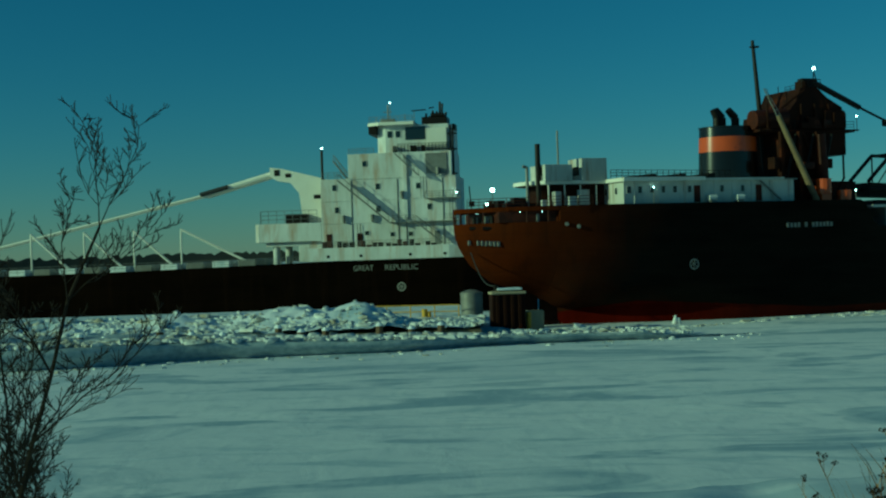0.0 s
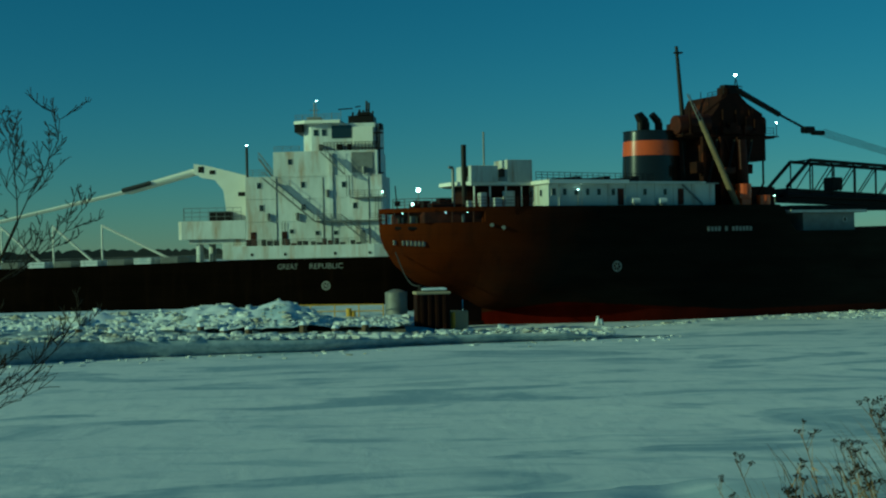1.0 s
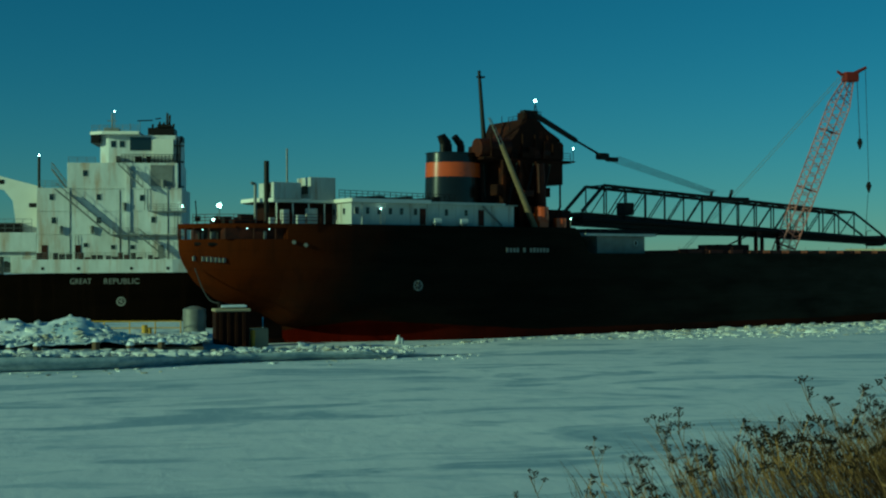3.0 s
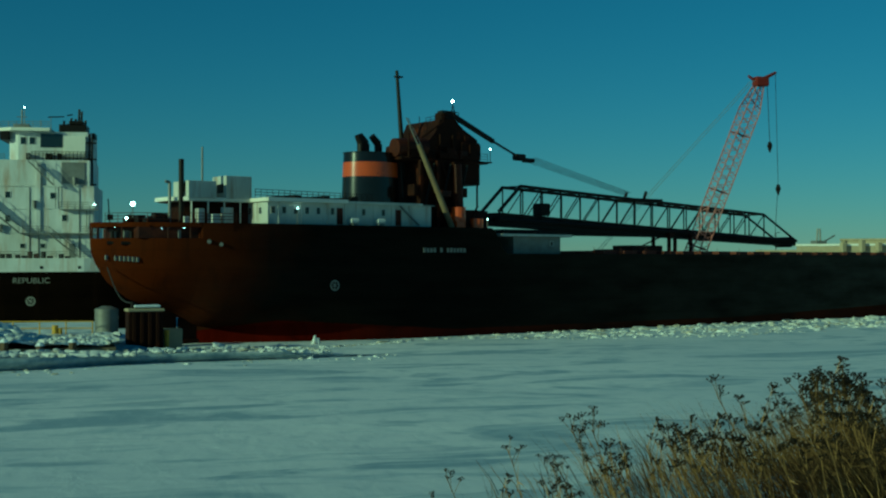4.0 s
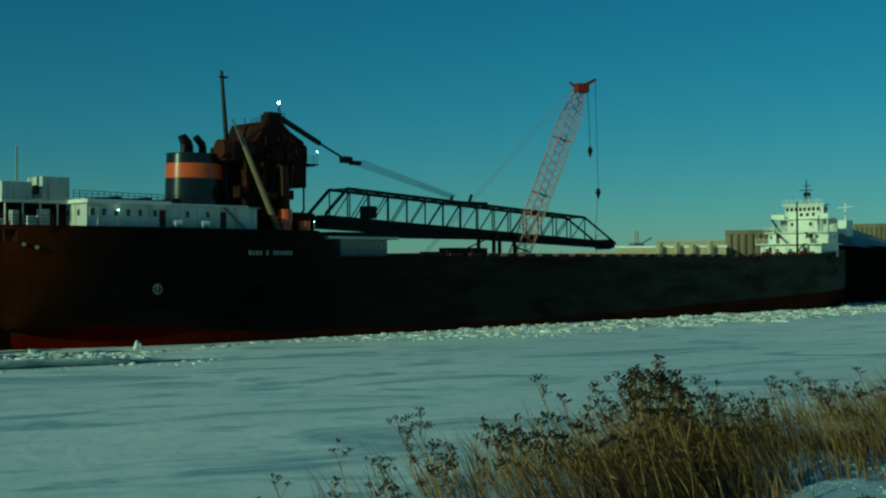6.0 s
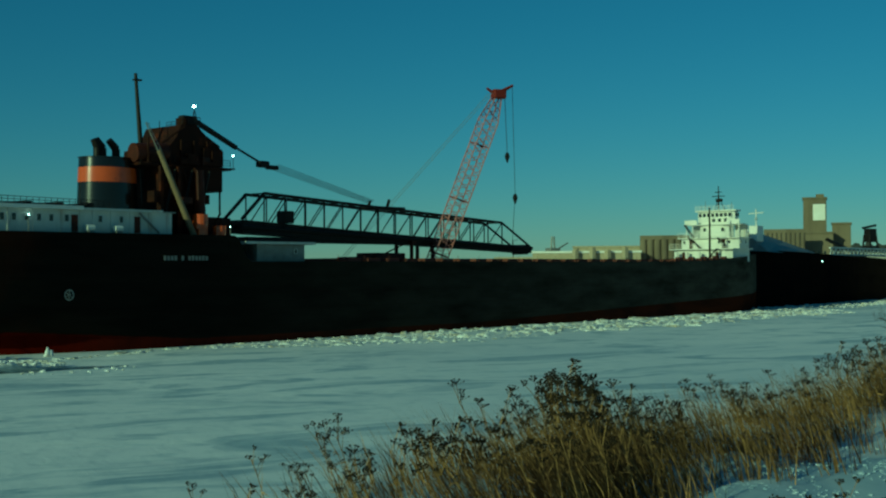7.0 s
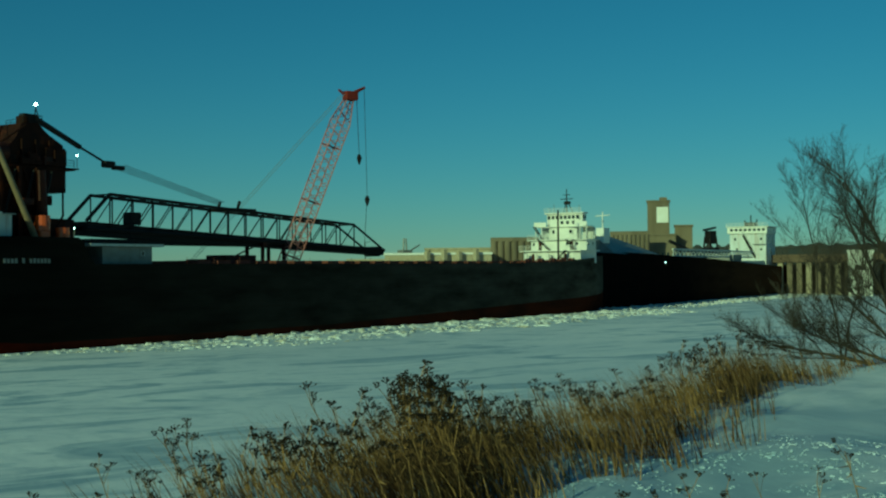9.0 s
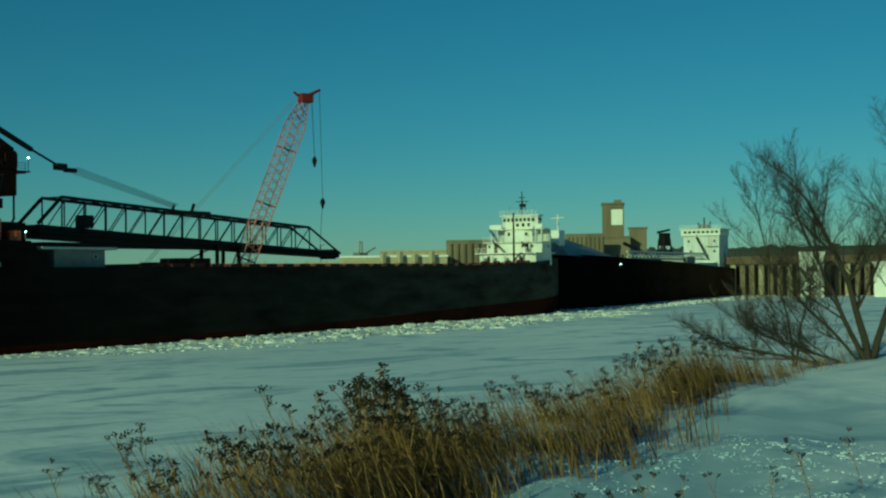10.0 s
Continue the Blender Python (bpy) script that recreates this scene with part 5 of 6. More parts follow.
def build_crane():
    d = 190.0
    base, top = polar(27.75, d, 0), polar(31.22, d, 0)
    base, top = Vector((*base.xy, 10.0)), Vector((*top.xy, 9.1 + d * math.tan(radians(8.3))))
    root = thing("lattice_crane", pose(base.x, base.y, 0), "tall crawler crane with a faded red lattice boom", "crane")
    base, top = Vector((0, 0, 3.0)), Vector((top.x - base.x, top.y - base.y, top.z))
    low = Vector((-0.9, 1.0, 3.0))
    d_ = (top - low)
    side = d_.cross(Vector((0, 1, 0))).normalized()
    back = d_.cross(side).normalized()
    def corner(k, i):
        w = 1.15 * min(1.0, 0.35 + 4 * k, 0.30 + 5 * (1 - k))
        return low + d_ * k + side * (w if i in (0, 1) else -w) + back * (w if i in (0, 3) else -w)
    n = 24
    boom = part("boom", rod(bmx(), corner(0, 0), corner(0, 2), 0.14, n=4), CRANE_PALE, root, "four-legged lattice boom, faded red")
    for i in range(4):
        for k0, k1 in ((0, 0.1625), (0.1625, 0.86), (0.86, 1)):
            part("chord", rod(bmx(), corner(k0, i), corner(k1, i), 0.10, n=4), CRANE_PALE, boom)
    for k in range(n):
        for i in range(4):
            j = (i + 1) % 4
            mat = CRANE_PALE if k < n - 3 else CRANE_RED
            part("lacing", rod(bmx(), corner(k / n, i), corner((k + 0.5) / n, j), 0.055, n=4), mat, boom)
            part("lacing", rod(bmx(), corner((k + 0.5) / n, j), corner((k + 1) / n, i), 0.055, n=4), mat, boom)
    for i in range(0, n, 6):
        bm = rod(bmx(), corner(i / n, 0), corner(i / n, 2), 0.14, n=4)
        rod(bm, corner(i / n, 1), corner(i / n, 3), 0.14, n=4)
        part("boom_joint", bm, CRANE_RED, boom)
    tip = low + d_
    bm = bmx()
    box(bm, tip.x - 1.3, tip.y - 0.7, tip.z - 1.3, tip.x + 0.9, tip.y + 0.7, tip.z + 0.1, 0.2)
    rod(bm, tip + Vector((0.6, 0, 0)), tip + Vector((2.4, 0, 0.9)), 0.3, 0.2, n=8)
    rod(bm, tip + Vector((-1.2, 0, -0.5)), tip + Vector((-2.3, 0, 0.2)), 0.26, 0.18, n=8)
    part("boom_head", bm, CRANE_RED, root, "red boom head with sheaves")
    bm = bmx()
    p1, p2 = tip + Vector((0.9, 0, -0.6)), tip + Vector((1.3, 0, -9.6))
    rod(bm, p1, p2, 0.05, n=4)
    p3, p4 = tip + Vector((2.3, 0, 0.8)), tip + Vector((2.7, 0, -16.0))
    rod(bm, p3, p4, 0.04, n=4)
    rod(bm, p4, p4 + Vector((-0.6, 0, -8)), 0.04, n=4)
    part("hoist_wires", bm, CABLE, root)
    for p in (p2, p4):
        bm = bmx()
        rod(bm, p, p + Vector((0, 0, -0.6)), 0.2, 0.42, n=8)
        rod(bm, p + Vector((0, 0, -0.6)), p + Vector((0, 0, -1.6)), 0.42, 0.1, n=8)
        part("hook_block", bm, BLACK, root)
    for dy in (-0.6, 0.6):
        part("pendant_wire", rod(bmx(), tip + Vector((-1.6, dy, -0.5)), Vector((-16, dy, 9)), 0.045, n=4), PALE_CABLE, root)
    bm = bmx()
    box(bm, -6, -2, 1.6, 2, 2.4, 4.2, 0.15)
    for y in (-2.6, 1.6):
        box(bm, -5, y, 0, 3.5, y + 1.2, 1.5, 0.4)
    part("carriage", bm, CRANE_RED, root)


build_crane()


def silo_row(name, az0, az1, d, top_el, count, label, mat=CONCRETE, head=0.0):
    """Grain silos side by side, each a drum of its own, under a gallery."""
    a, b = polar(az0, d), polar(az1, d)
    root = thing(name, Matrix.Translation((*a.xy, 0)), label, "grain elevator")
    v = b - a
    r = v.length / count / 2
    top = 9.1 + d * math.tan(radians(top_el))
    for i in range(count):
        c = v * ((i + 0.5) / count)
        bm = bmx()
        drum(bm, c.x, c.y, 0, top - 1.6, r * 1.0, n=20)
        by_angle(part("silo", bm, mat, root))
    bm = bmx()
    u = v.normalized()
    q = Vector((-u.y, u.x, 0)) * r
    prism(bm, [tuple((p)[:2]) for p in (-q * 0.9, v - q * 0.9, v + q * 0.9, q * 0.9)], top - 1.6, top)
    part("gallery", bm, mat, root, "long gallery along the silo tops")
    return root


silo_row("grain_silos", 37.66, 39.9, 480, 1.5, 7, "row of tall buff concrete grain silos")
silo_row("grain_silos", 43.2, 45.0, 520, 1.72, 9, "row of tall buff concrete grain silos")
silo_row("grain_silos", 30.9, 32.7, 420, 0.55, 6, "low row of pale round bins", PALE_CONCRETE)


def block_building(name, az0, az1, d, el0, el1, depth, mat, label, category="building", windows=0, roof=None):
    a, b = polar(az0, d), polar(az1, d)
    u = (b - a).normalized()
    m = Matrix.Translation((*a.xy, 0)) @ Matrix.Rotation(math.atan2(u.y, u.x), 4, "Z")
    root = thing(name, m, label, category)
    w = (b - a).length
    z0 = max(0.0, 9.1 + d * math.tan(radians(el0)))
    z1 = 9.1 + d * math.tan(radians(el1))
    bm = bmx()
    box(bm, 0, 0, z0 if z0 > 3 else 0, w, depth, z1, 0.1)
    wall = part("wall", bm, mat, root)
    bm = bmx()
    box(bm, -0.4, -0.4, z1 + 0.004, w + 0.4, depth + 0.4, z1 + 0.8, 0.1)
    part("roof", bm, roof or mat, root)
    for i in range(windows):
        window(wall, w * (i + 0.5) / windows, 0, z1 - (z1 - z0) * 0.35, w / windows * 0.45, 1.6, -1, "y", mat)
    return root, w, z0, z1


tower, tw, tz0, tz1 = block_building("elevator_headhouse", 44.92, 45.92, 540, -1, 3.05, 14, CONCRETE, "tall buff elevator headhouse with a white painted panel")
bm = bmx()
box(bm, tw * 0.42, -0.3, tz1 - 9.0, tw * 0.95, -0.02, tz1 - 2.2)
part("painted_panel", bm, CLEAN_WHITE, tower, "square white painted panel")
bm = bmx()
box(bm, tw * 0.55, 3, tz1 + 0.8, tw * 0.9, 9, tz1 + 2.2, 0.1)
part("roof_house", bm, CONCRETE, tower)
block_building("elevator_annex", 46.15, 46.95, 545, -1, 1.9, 12, CONCRETE, "square buff elevator annex")
block_building("elevator_annex", 45.0, 46.2, 535, -1, 1.5, 12, CONCRETE, "lower buff elevator annex joined to the headhouse", windows=5)
block_building("long_shed", 32.7, 37.7, 470, -1, 0.72, 22, PALE_CONCRETE, "long low buff warehouse with a pale roof", windows=16, roof=CLEAN_WHITE)
block_building("dock_shed", 34.6, 37.9, 490, -1, 0.95, 18, PALE_CONCRETE, "long buff gallery building", windows=12)
block_building("far_shed", 18.5, 24.5, 700, -1, 0.42, 30, PALE_CONCRETE, "far pale low warehouse across the harbour", windows=8)


def build_shore_details():
    """Small structures on the far wharf: a derrick, roof vents and poles."""
    d = 480
    p = polar(33.65, d)
    derrick = thing("wharf_derrick", Matrix.Translation((*p.xy, 0)), "small pale derrick on the far wharf", "derrick")
    top = 9.1 + d * math.tan(radians(1.5))
    for x in (-1.6, 1.6):
        part("leg", rod(bmx(), (x, 0, 0), (x * 0.3, 0, top), 0.35, n=5), GREY, derrick)
    part("cabin", box(bmx(), -2.2, -2, top - 8, 2.2, 2, top - 4.5, 0.1), GREY, derrick)
    part("jib", rod(bmx(), (0, 0, top - 6), (7, 0, top - 2.5), 0.3, n=5), GREY, derrick)
    for i, az in enumerate((34.9, 35.7, 36.4, 37.2)):
        q = polar(az, 465)
        h = 9.1 + 465 * math.tan(radians(0.85 + 0.12 * (i % 2)))
        vent = thing("roof_vent", Matrix.Translation((*q.xy, 0)), "square roof ventilator on the long warehouse", "ventilator", "warehouse ventilators")
        part("housing", box(bmx(), -0.8, 2, 13, 0.8, 4, h + 0.2, 0.1), PALE_CONCRETE, vent)
    for i, (az, d2, h) in enumerate(((31.8, 430, 19), (52.4, 405, 16), (55.6, 405, 18))):
        q = polar(az, d2)
        pole = thing("light_pole", Matrix.Translation((*q.xy, 0)), "thin dark light pole on the far wharf", "light pole", "wharf light poles")
        part("shaft", rod(bmx(), (0, 0, 0), (0, 0, h), 0.25, 0.14, n=5), DARKSTEEL, pole)
        part("arm", rod(bmx(), (0, 0, h), (1.8, 0, h + 0.3), 0.12, n=4), DARKSTEEL, pole)
    rnd = random.Random(9)
    for i in range(7):
        az = 22.5 + i * 1.05 + rnd.random() * 0.5
        q = polar(az, 640)
        shed = thing("far_hut", Matrix.Translation((*q.xy, 0)), "low pale far-off harbour hut", "hut", "far harbour huts")
        w, h = rnd.uniform(6, 16), rnd.uniform(9, 13.5)
        part("wall", box(bmx(), -w / 2, -4, 0, w / 2, 4, h, 0.1), PALE_CONCRETE if i % 2 else TIMBER, shed)
        part("roof", prism(bmx(), [(-w / 2 - 0.5, -4.5), (w / 2 + 0.5, -4.5), (w / 2 + 0.5, 4.5), (-w / 2 - 0.5, 4.5)], h, h + 0.7), SNOW, shed)


build_shore_details()


def build_coal_tower():
    d = 520
    root = thing("loading_tower", Matrix.Translation((*polar(47.75, d).xy, 0)), "black steel loading tower beyond the freighter", "tower")
    bm = bmx()
    for x in (-3.4, 3.4):
        for y in (-3, 3):
            rod(bm, (x, y, 0), (x * 0.5, y * 0.5, 22), 0.4)
    box(bm, -2.6, -2.4, 13, 2.6, 2.4, 17.5, 0.2)
    prism(bm, [(-1.7, -1.6), (1.9, -1.6), (1.9, 1.6), (-1.7, 1.6)], 19.0, 24.4)
    rod(bm, (-4.2, 0, 24.6), (3.2, 0, 25.8), 0.5)
    part("frame", bm, BLACK, root)
    bm = bmx()
    rod(bm, (-3, 0, 13), (-24, 0, 20), 0.7)
    part("conveyor", bm, BLACK, root)


build_coal_tower()


def build_trestle():
    """The ore dock at the end of the slip: a long deck on many piers."""
    d = 420
    a, b = polar(50.6, d), polar(60.5, d)
    u = (b - a).normalized()
    m = Matrix.Translation((*a.xy, 0)) @ Matrix.Rotation(math.atan2(u.y, u.x), 4, "Z")
    root = thing("ore_dock", m, "old timber and concrete dock on many tall piers", "dock")
    w = (b - a).length
    k = 24
    for i in range(k):
        x = (i + 0.5) * w / k
        bm = bmx()
        box(bm, x - 0.85, 0, 0, x + 0.85, 5, 10.6, 0.1)
        part("pier_column", bm, CONCRETE if i % 3 else PALE_CONCRETE, root)
    bm = bmx()
    box(bm, 0, 6, 0, w, 7, 10.0)
    part("back_wall", bm, TIMBER, root)
    bm = bmx()
    box(bm, -2, -1, 10.6, w, 8, 12.4, 0.1)
    part("deck", bm, TIMBER, root)
    bm = bmx()
    box(bm, -2, -1.2, 12.41, w, -0.9, 13.2)
    part("parapet", bm, TIMBER, root)
    block_building("pump_house", 53.72, 54.75, 400, -2, 0.62, 8, CLEAN_WHITE, "small white dockside building", windows=1)
    block_building("gate_house", 56.85, 57.5, 400, -2, 0.15, 8, CLEAN_WHITE, "white square dockside block")


build_trestle()


def build_backdrop():
    """Low wooded shore all round, far away."""
    rnd = random.Random(11)
    bm = bmx()
    for d, az0, az1, h0, h1 in ((1500, -40, 8, 10, 15), (1700, 8, 48, 9, 14), (1400, 46, 110, 30, 36)):
        az = az0
        prev = None
        while az <= az1:
            h = rnd.uniform(h0, h1)
            p = polar(az, d)
            cur = (bm.verts.new((p.x, p.y, -1)), bm.verts.new((p.x, p.y, h)), bm.verts.new((p.x * 1.03, p.y * 1.03, h)), bm.verts.new((p.x * 1.03, p.y * 1.03, -1)))
            if prev:
                for i in range(3):
                    bm.faces.new((prev[i], cur[i], cur[i + 1], prev[i + 1]))
            prev = cur
            az += 0.16
    tagged(part("backdrop", bm, TREES), "far wooded shoreline", "backdrop", kind="structure")
    bm = bmx()
    a, b = polar(48, 900), polar(64, 900)
    for z, r in ((22.5, 1.0),):
        rod(bm, (a.x, a.y, z), (b.x, b.y, z + 2), r, n=6)
    for i in range(12):
        p = a.lerp(b, i / 11)
        rod(bm, (p.x, p.y, 0), (p.x, p.y, 22.5), 0.8, n=6)
    tagged(part("far_bridge", bm, TREES), "dark far-off bridge on thin piers", "bridge", kind="structure")


build_backdrop()

# ---------------------------------------------------------------- pier things
tank = thing("storage_tank", pose(2.95, 134.2, 1.5), "dull galvanised cylindrical tank standing on the pier", "tank")
bm = bmx()
drum(bm, 0, 0, 0, 2.75, 1.2, n=28)
drum(bm, 0, 0, 2.75, 3.05, 1.2, n=28, tx=0.35)
by_angle(part("shell", bm, GREY, tank))
for z in (0.8, 1.7, 2.6):
    part("hoop", drum(bmx(), 0, 0, z, z + 0.1, 1.24, n=28), GREY, tank)

fence = thing("pier_railing", pose(0, 0, 0), "yellow pipe railing along the pier", "railing")
pts = [Vector((-9 + 10.5 * i / 4, 134.6 - 0.6 * i, 1.6)) for i in range(5)]
for p in pts:
    bm = bmx()
    rod(bm, p, p + Vector((0, 0, 1.5)), 0.07)
    part("post", bm, YELLOW, fence)
for z in (0.75, 1.45):
    bm = bmx()
    rod(bm, pts[0] + Vector((0, 0, z)), pts[-1] + Vector((0, 0, z)), 0.06)
    part("rail", bm, YELLOW, fence)

hydrant = thing("yellow_bollard", pose(-2.2, 132.0, 1.6), "squat yellow mooring post on the pier", "bollard")
bm = bmx()
drum(bm, 0, 0, 0, 1.1, 0.3, n=12, rim=0.1)
drum(bm, 0.5, 0, 0, 0.8, 0.22, n=12, rim=0.1)
part("post", bm, YELLOW, hydrant)

dolphin = thing("mooring_dolphin", pose(6.5, 127.6, 0, 0, 0, 8), "dark rusted steel mooring dolphin with a snowy cap", "mooring dolphin")
for i in range(9):
    bm = bmx()
    box(bm, -1.75 + i * 0.39, -0.9 - 0.12 * (i % 2), -0.5, -1.75 + i * 0.39 + 0.37, 0.9, 4.2, 0.05)
    part("pile_plank", bm, TOWER, dolphin)
bm = bmx()
box(bm, -1.85, -1.1, 4.2, 1.85, 1.0, 4.5, 0.1)
part("cap", bm, PALE_CONCRETE, dolphin, "pale capping slab")
bm = bmx()
box(bm, -1.2, -0.9, 4.6, 1.5, 0.9, 4.85, 0.12)
part("snow_cap", bm, SNOW, dolphin)
bm = bmx()
rod(bm, (-1.3, -0.6, 4.6), (-1.3, -0.6, 5.2), 0.2, n=10)
part("bollard", bm, BLACK, dolphin)

post = thing("mooring_block", pose(8.2, 129.8, 0), "pale concrete block with a yellow post beside the slip", "mooring block")
bm = bmx()
box(bm, -0.2, -0.8, -0.3, 2.2, 0.8, 2.3, 0.08)
part("block", bm, PALE_CONCRETE, post)
bm = bmx()
rod(bm, (0.6, -0.95, 0), (0.6, -0.95, 2.2), 0.25, n=10)
part("post", bm, YELLOW, post)

cone = thing("ice_marker", pose(25.3, 135.2, 0), "pale stump of ice frozen against the hull", "ice")
bm = bmx()
rod(bm, (0, 0, -0.1), (0.1, 0, 1.0), 0.4, 0.1, n=7)
rod(bm, (0.4, 0.1, -0.1), (0.4, 0.1, 0.7), 0.4, 0.2, n=6)
part("stump", bm, ICE_CHUNK, cone)

rope = thing("mooring_line", pose(0, 0, 0), "slack dark mooring wire from the stern to the dolphin", "rope")
bm = bmx()
o, q = LAKER @ Vector((4.1, 6.2, 8.6)), Vector((5.3, 126.9, 5.1))
last = o
for i in range(1, 13):
    k = i / 12
    p = o.lerp(q, k) - Vector((0, 0, 1.2 * math.sin(math.pi * k)))
    rod(bm, last, p, 0.07, n=5)
    last = p
part("wire", bm, CABLE, rope)

# timber piles with caps of snow along the pier's face
for i in range(30):
    x = -34 + i * 1.28 + 0.5 * math.sin(i * 5.1)
    if i % 2 or i % 8 == 4:
        continue
    y = 116.5 + 0.06 * x - 0.45
    pile = thing("pier_pile", pose(x, y, 0), "snow-capped timber pile of the pier face", "pile", "pier piles")
    bm = bmx()
    h = 1.95 + 0.3 * math.sin(i * 2.3)
    rod(bm, (0, 0, 0.2), (0, 0, h), 0.34, n=8)
    part("timber", bm, TIMBER, pile)
    bm = bmx()
    rod(bm, (0, 0, h), (0, 0, h + 0.3), 0.42, 0.2, n=8)
    part("snow_cap", bm, SNOW, pile)


# ---------------------------------------------------------------- broken ice
def rubble():
    rnd = random.Random(4)
    out = []
    for i in range(11000):
        s = rnd.uniform(8, 206)
        if noise.noise((s * 0.13, i % 3 * 2.0, 8)) < -0.25:
            continue
        k = rnd.random()
        far = 3.5 + 3.0 * (0.5 + 0.5 * math.sin(s * 0.11)) + 2.0 * math.sin(s * 0.37) + 15.0 * smooth01((s - 28) / 50)
        inner = 5.0 * (1 - smooth01((s - 22) / 26))
        if s < 44:
            far = 2.2
        p = LAKER @ Vector((s, -0.4 - inner - k * far + (CL - laker_half(s) if s > 176 else 0), 0))
        if noise.noise((s * 0.45, k * far * 0.4, 3)) < -0.08:
            continue
        out.append((p.x, p.y, -0.02, ((0.10 + 0.45 * rnd.random() ** 2.5) * (1.15 - 0.5 * k) + 1.0 * rnd.random() ** 9) * (0.55 + 0.45 * smooth01((s - 40) / 40))))
    chunks("hull_ice_rubble", "broken ice and snow blocks along the freighter's waterline", out, ICE_CHUNK, 5)
    out = []
    for i in range(2600):
        x = -60 + 84 * rnd.random()
        if x > 3 and rnd.random() < 0.75:
            continue
        w = rnd.random()
        y = 111.0 + 0.245 * x + w * 6.0
        t = (1.75 - 0.85 * smooth01((x + 30) / 35)) * (1 - smooth01((x - 12) / 20))
        out.append((x, y, max(0.1, t * 1.08), rnd.uniform(0.15, 0.5) + 0.6 * rnd.random() ** 6))
    for i in range(150):
        x = -60 + 90 * rnd.random()
        out.append((x, 110.4 + 0.245 * x + 0.8 * math.sin(x * 0.23) - 5.0 * rnd.random() ** 2, 0.03, rnd.uniform(0.1, 0.3) + 0.4 * rnd.random() ** 5))
    for i in range(2600):
        x = -60 + 64 * rnd.random()
        y = 117.2 + 0.06 * x + rnd.random() ** 1.5 * 12
        if pier_top(x, y) > 3.1 and rnd.random() < 0.85:
            continue
        out.append((x, y, pier_top(x, y) + 0.02, rnd.uniform(0.15, 0.5) + 0.5 * rnd.random() ** 6))
    chunks("pier_ice_rubble", "jumbled ice and ploughed snow blocks by the pier", out, ICE_CHUNK, 6)
    out = []
    for i in range(900):
        s = rnd.uniform(0, 175)
        p = Vector((186, 200, 0)) + Vector((0.907, 0.421, 0)) * s + Vector((0.421, -0.907, 0)) * (rnd.random() ** 2 * 14 - (9 if s < 20 else 0.5))
        out.append((p.x, p.y, 0.1, rnd.uniform(0.3, 1.0)))
    chunks("far_ice_rubble", "broken ice along the far freighter", out, ICE_CHUNK, 7)
    out = []
    for i in range(12000):
        a, d = rnd.uniform(34, 64), 7.2 + 8.5 * rnd.random() ** 1.5
        x, y = d * math.sin(radians(a)), d * math.cos(radians(a))
        if y < 7.6 + 0.33 * x:
            out.append((x, y, bank_height(x, y) - 0.002, 0.012 + 0.03 * rnd.random() ** 3))
    chunks("frozen_clods", "crusty frozen snow clods on the bank", out, SNOW, 8)


rubble()


# ---------------------------------------------------------------- bare trees
def grow(bms, p, d, length, r, level, rnd, spread, bend, top, kids, reach, thin):
    """A limb bending as it grows; hands out children along its way. bms: one bmesh per level."""
    steps = 6 if level == 0 else (5 if level == 1 else 4)
    bm = bms[min(level, len(bms) - 1)]
    for i in range(steps):
        q = p + d * (length / steps)
        r2 = max(thin, r * (0.84 if level < 2 else 0.74))
        rod(bm, p, q, r, r2, n=7 if level == 0 else (5 if level == 1 else 3))
        p, r = q, r2
        d = (d + Vector((rnd.gauss(0, bend), rnd.gauss(0, bend), rnd.gauss(0, bend) + top))).normalized()
        if level < len(kids) and (level or i):
            for _ in range(kids[level]):
                ax = Vector((rnd.gauss(0, 1), rnd.gauss(0, 1), rnd.gauss(0, 0.4) + 0.2)).normalized()
                nd = (d + ax * spread * rnd.uniform(0.6, 1.25)).normalized()
                grow(bms, p, nd, length * reach * rnd.uniform(0.34, 0.62) * (1.15 - 0.5 * i / steps), max(thin, r * 0.5), level + 1, rnd, spread, bend, top, kids, reach, thin)


def bare_tree(name, base, label, stems, mat, seed, spread=0.75, bend=0.12, top=0.06, kids=(2, 2, 2), reach=0.9, thin=0.0028):
    """stems: (direction, length, radius) of each trunk from the ground."""
    root = thing(name, Matrix.Translation(base), label, "tree", "bare trees on the bank")
    rnd = random.Random(seed)
    bms = [bmx(), bmx()]
    for d, ln, r in stems:
        grow(bms, Vector((0, 0, -0.3)), Vector(d).normalized(), ln, r, 0, rnd, spread, bend, top, kids, reach, thin)
    for nm, bm in zip(("trunk", "crown"), bms):
        part(nm, bm, mat, root)


def at_bank(az, d):
    p = polar(az, d)
    return Vector((p.x, p.y, bank_height(p.x, p.y)))


bare_tree("bare_bush", at_bank(-19.2, 13), "dark leafless bush with crooked upturned twigs", [((0.10, 0, 1), 3.6, 0.034), ((-0.06, 0.1, 1), 3.2, 0.030), ((0.22, -0.1, 0.9), 2.4, 0.022), ((0.5, 0.2, 0.5), 1.0, 0.014)], BARK, 5, 0.85, 0.17, 0.06, (2, 2, 3), 0.72, 0.0036)
bare_tree("bare_bush", at_bank(-20.6, 12.4), "taller dark leafless bush at the edge of the bank", [((0.06, 0, 1), 4.4, 0.036), ((-0.1, 0, 1), 3.4, 0.028), ((0.3, 0, 0.7), 1.6, 0.018)], BARK, 23, 0.85, 0.17, 0.06, (2, 2, 3), 0.66, 0.0036)
LEFT = Vector((-0.545, 0.84, 0))      # across the bank, towards the ships


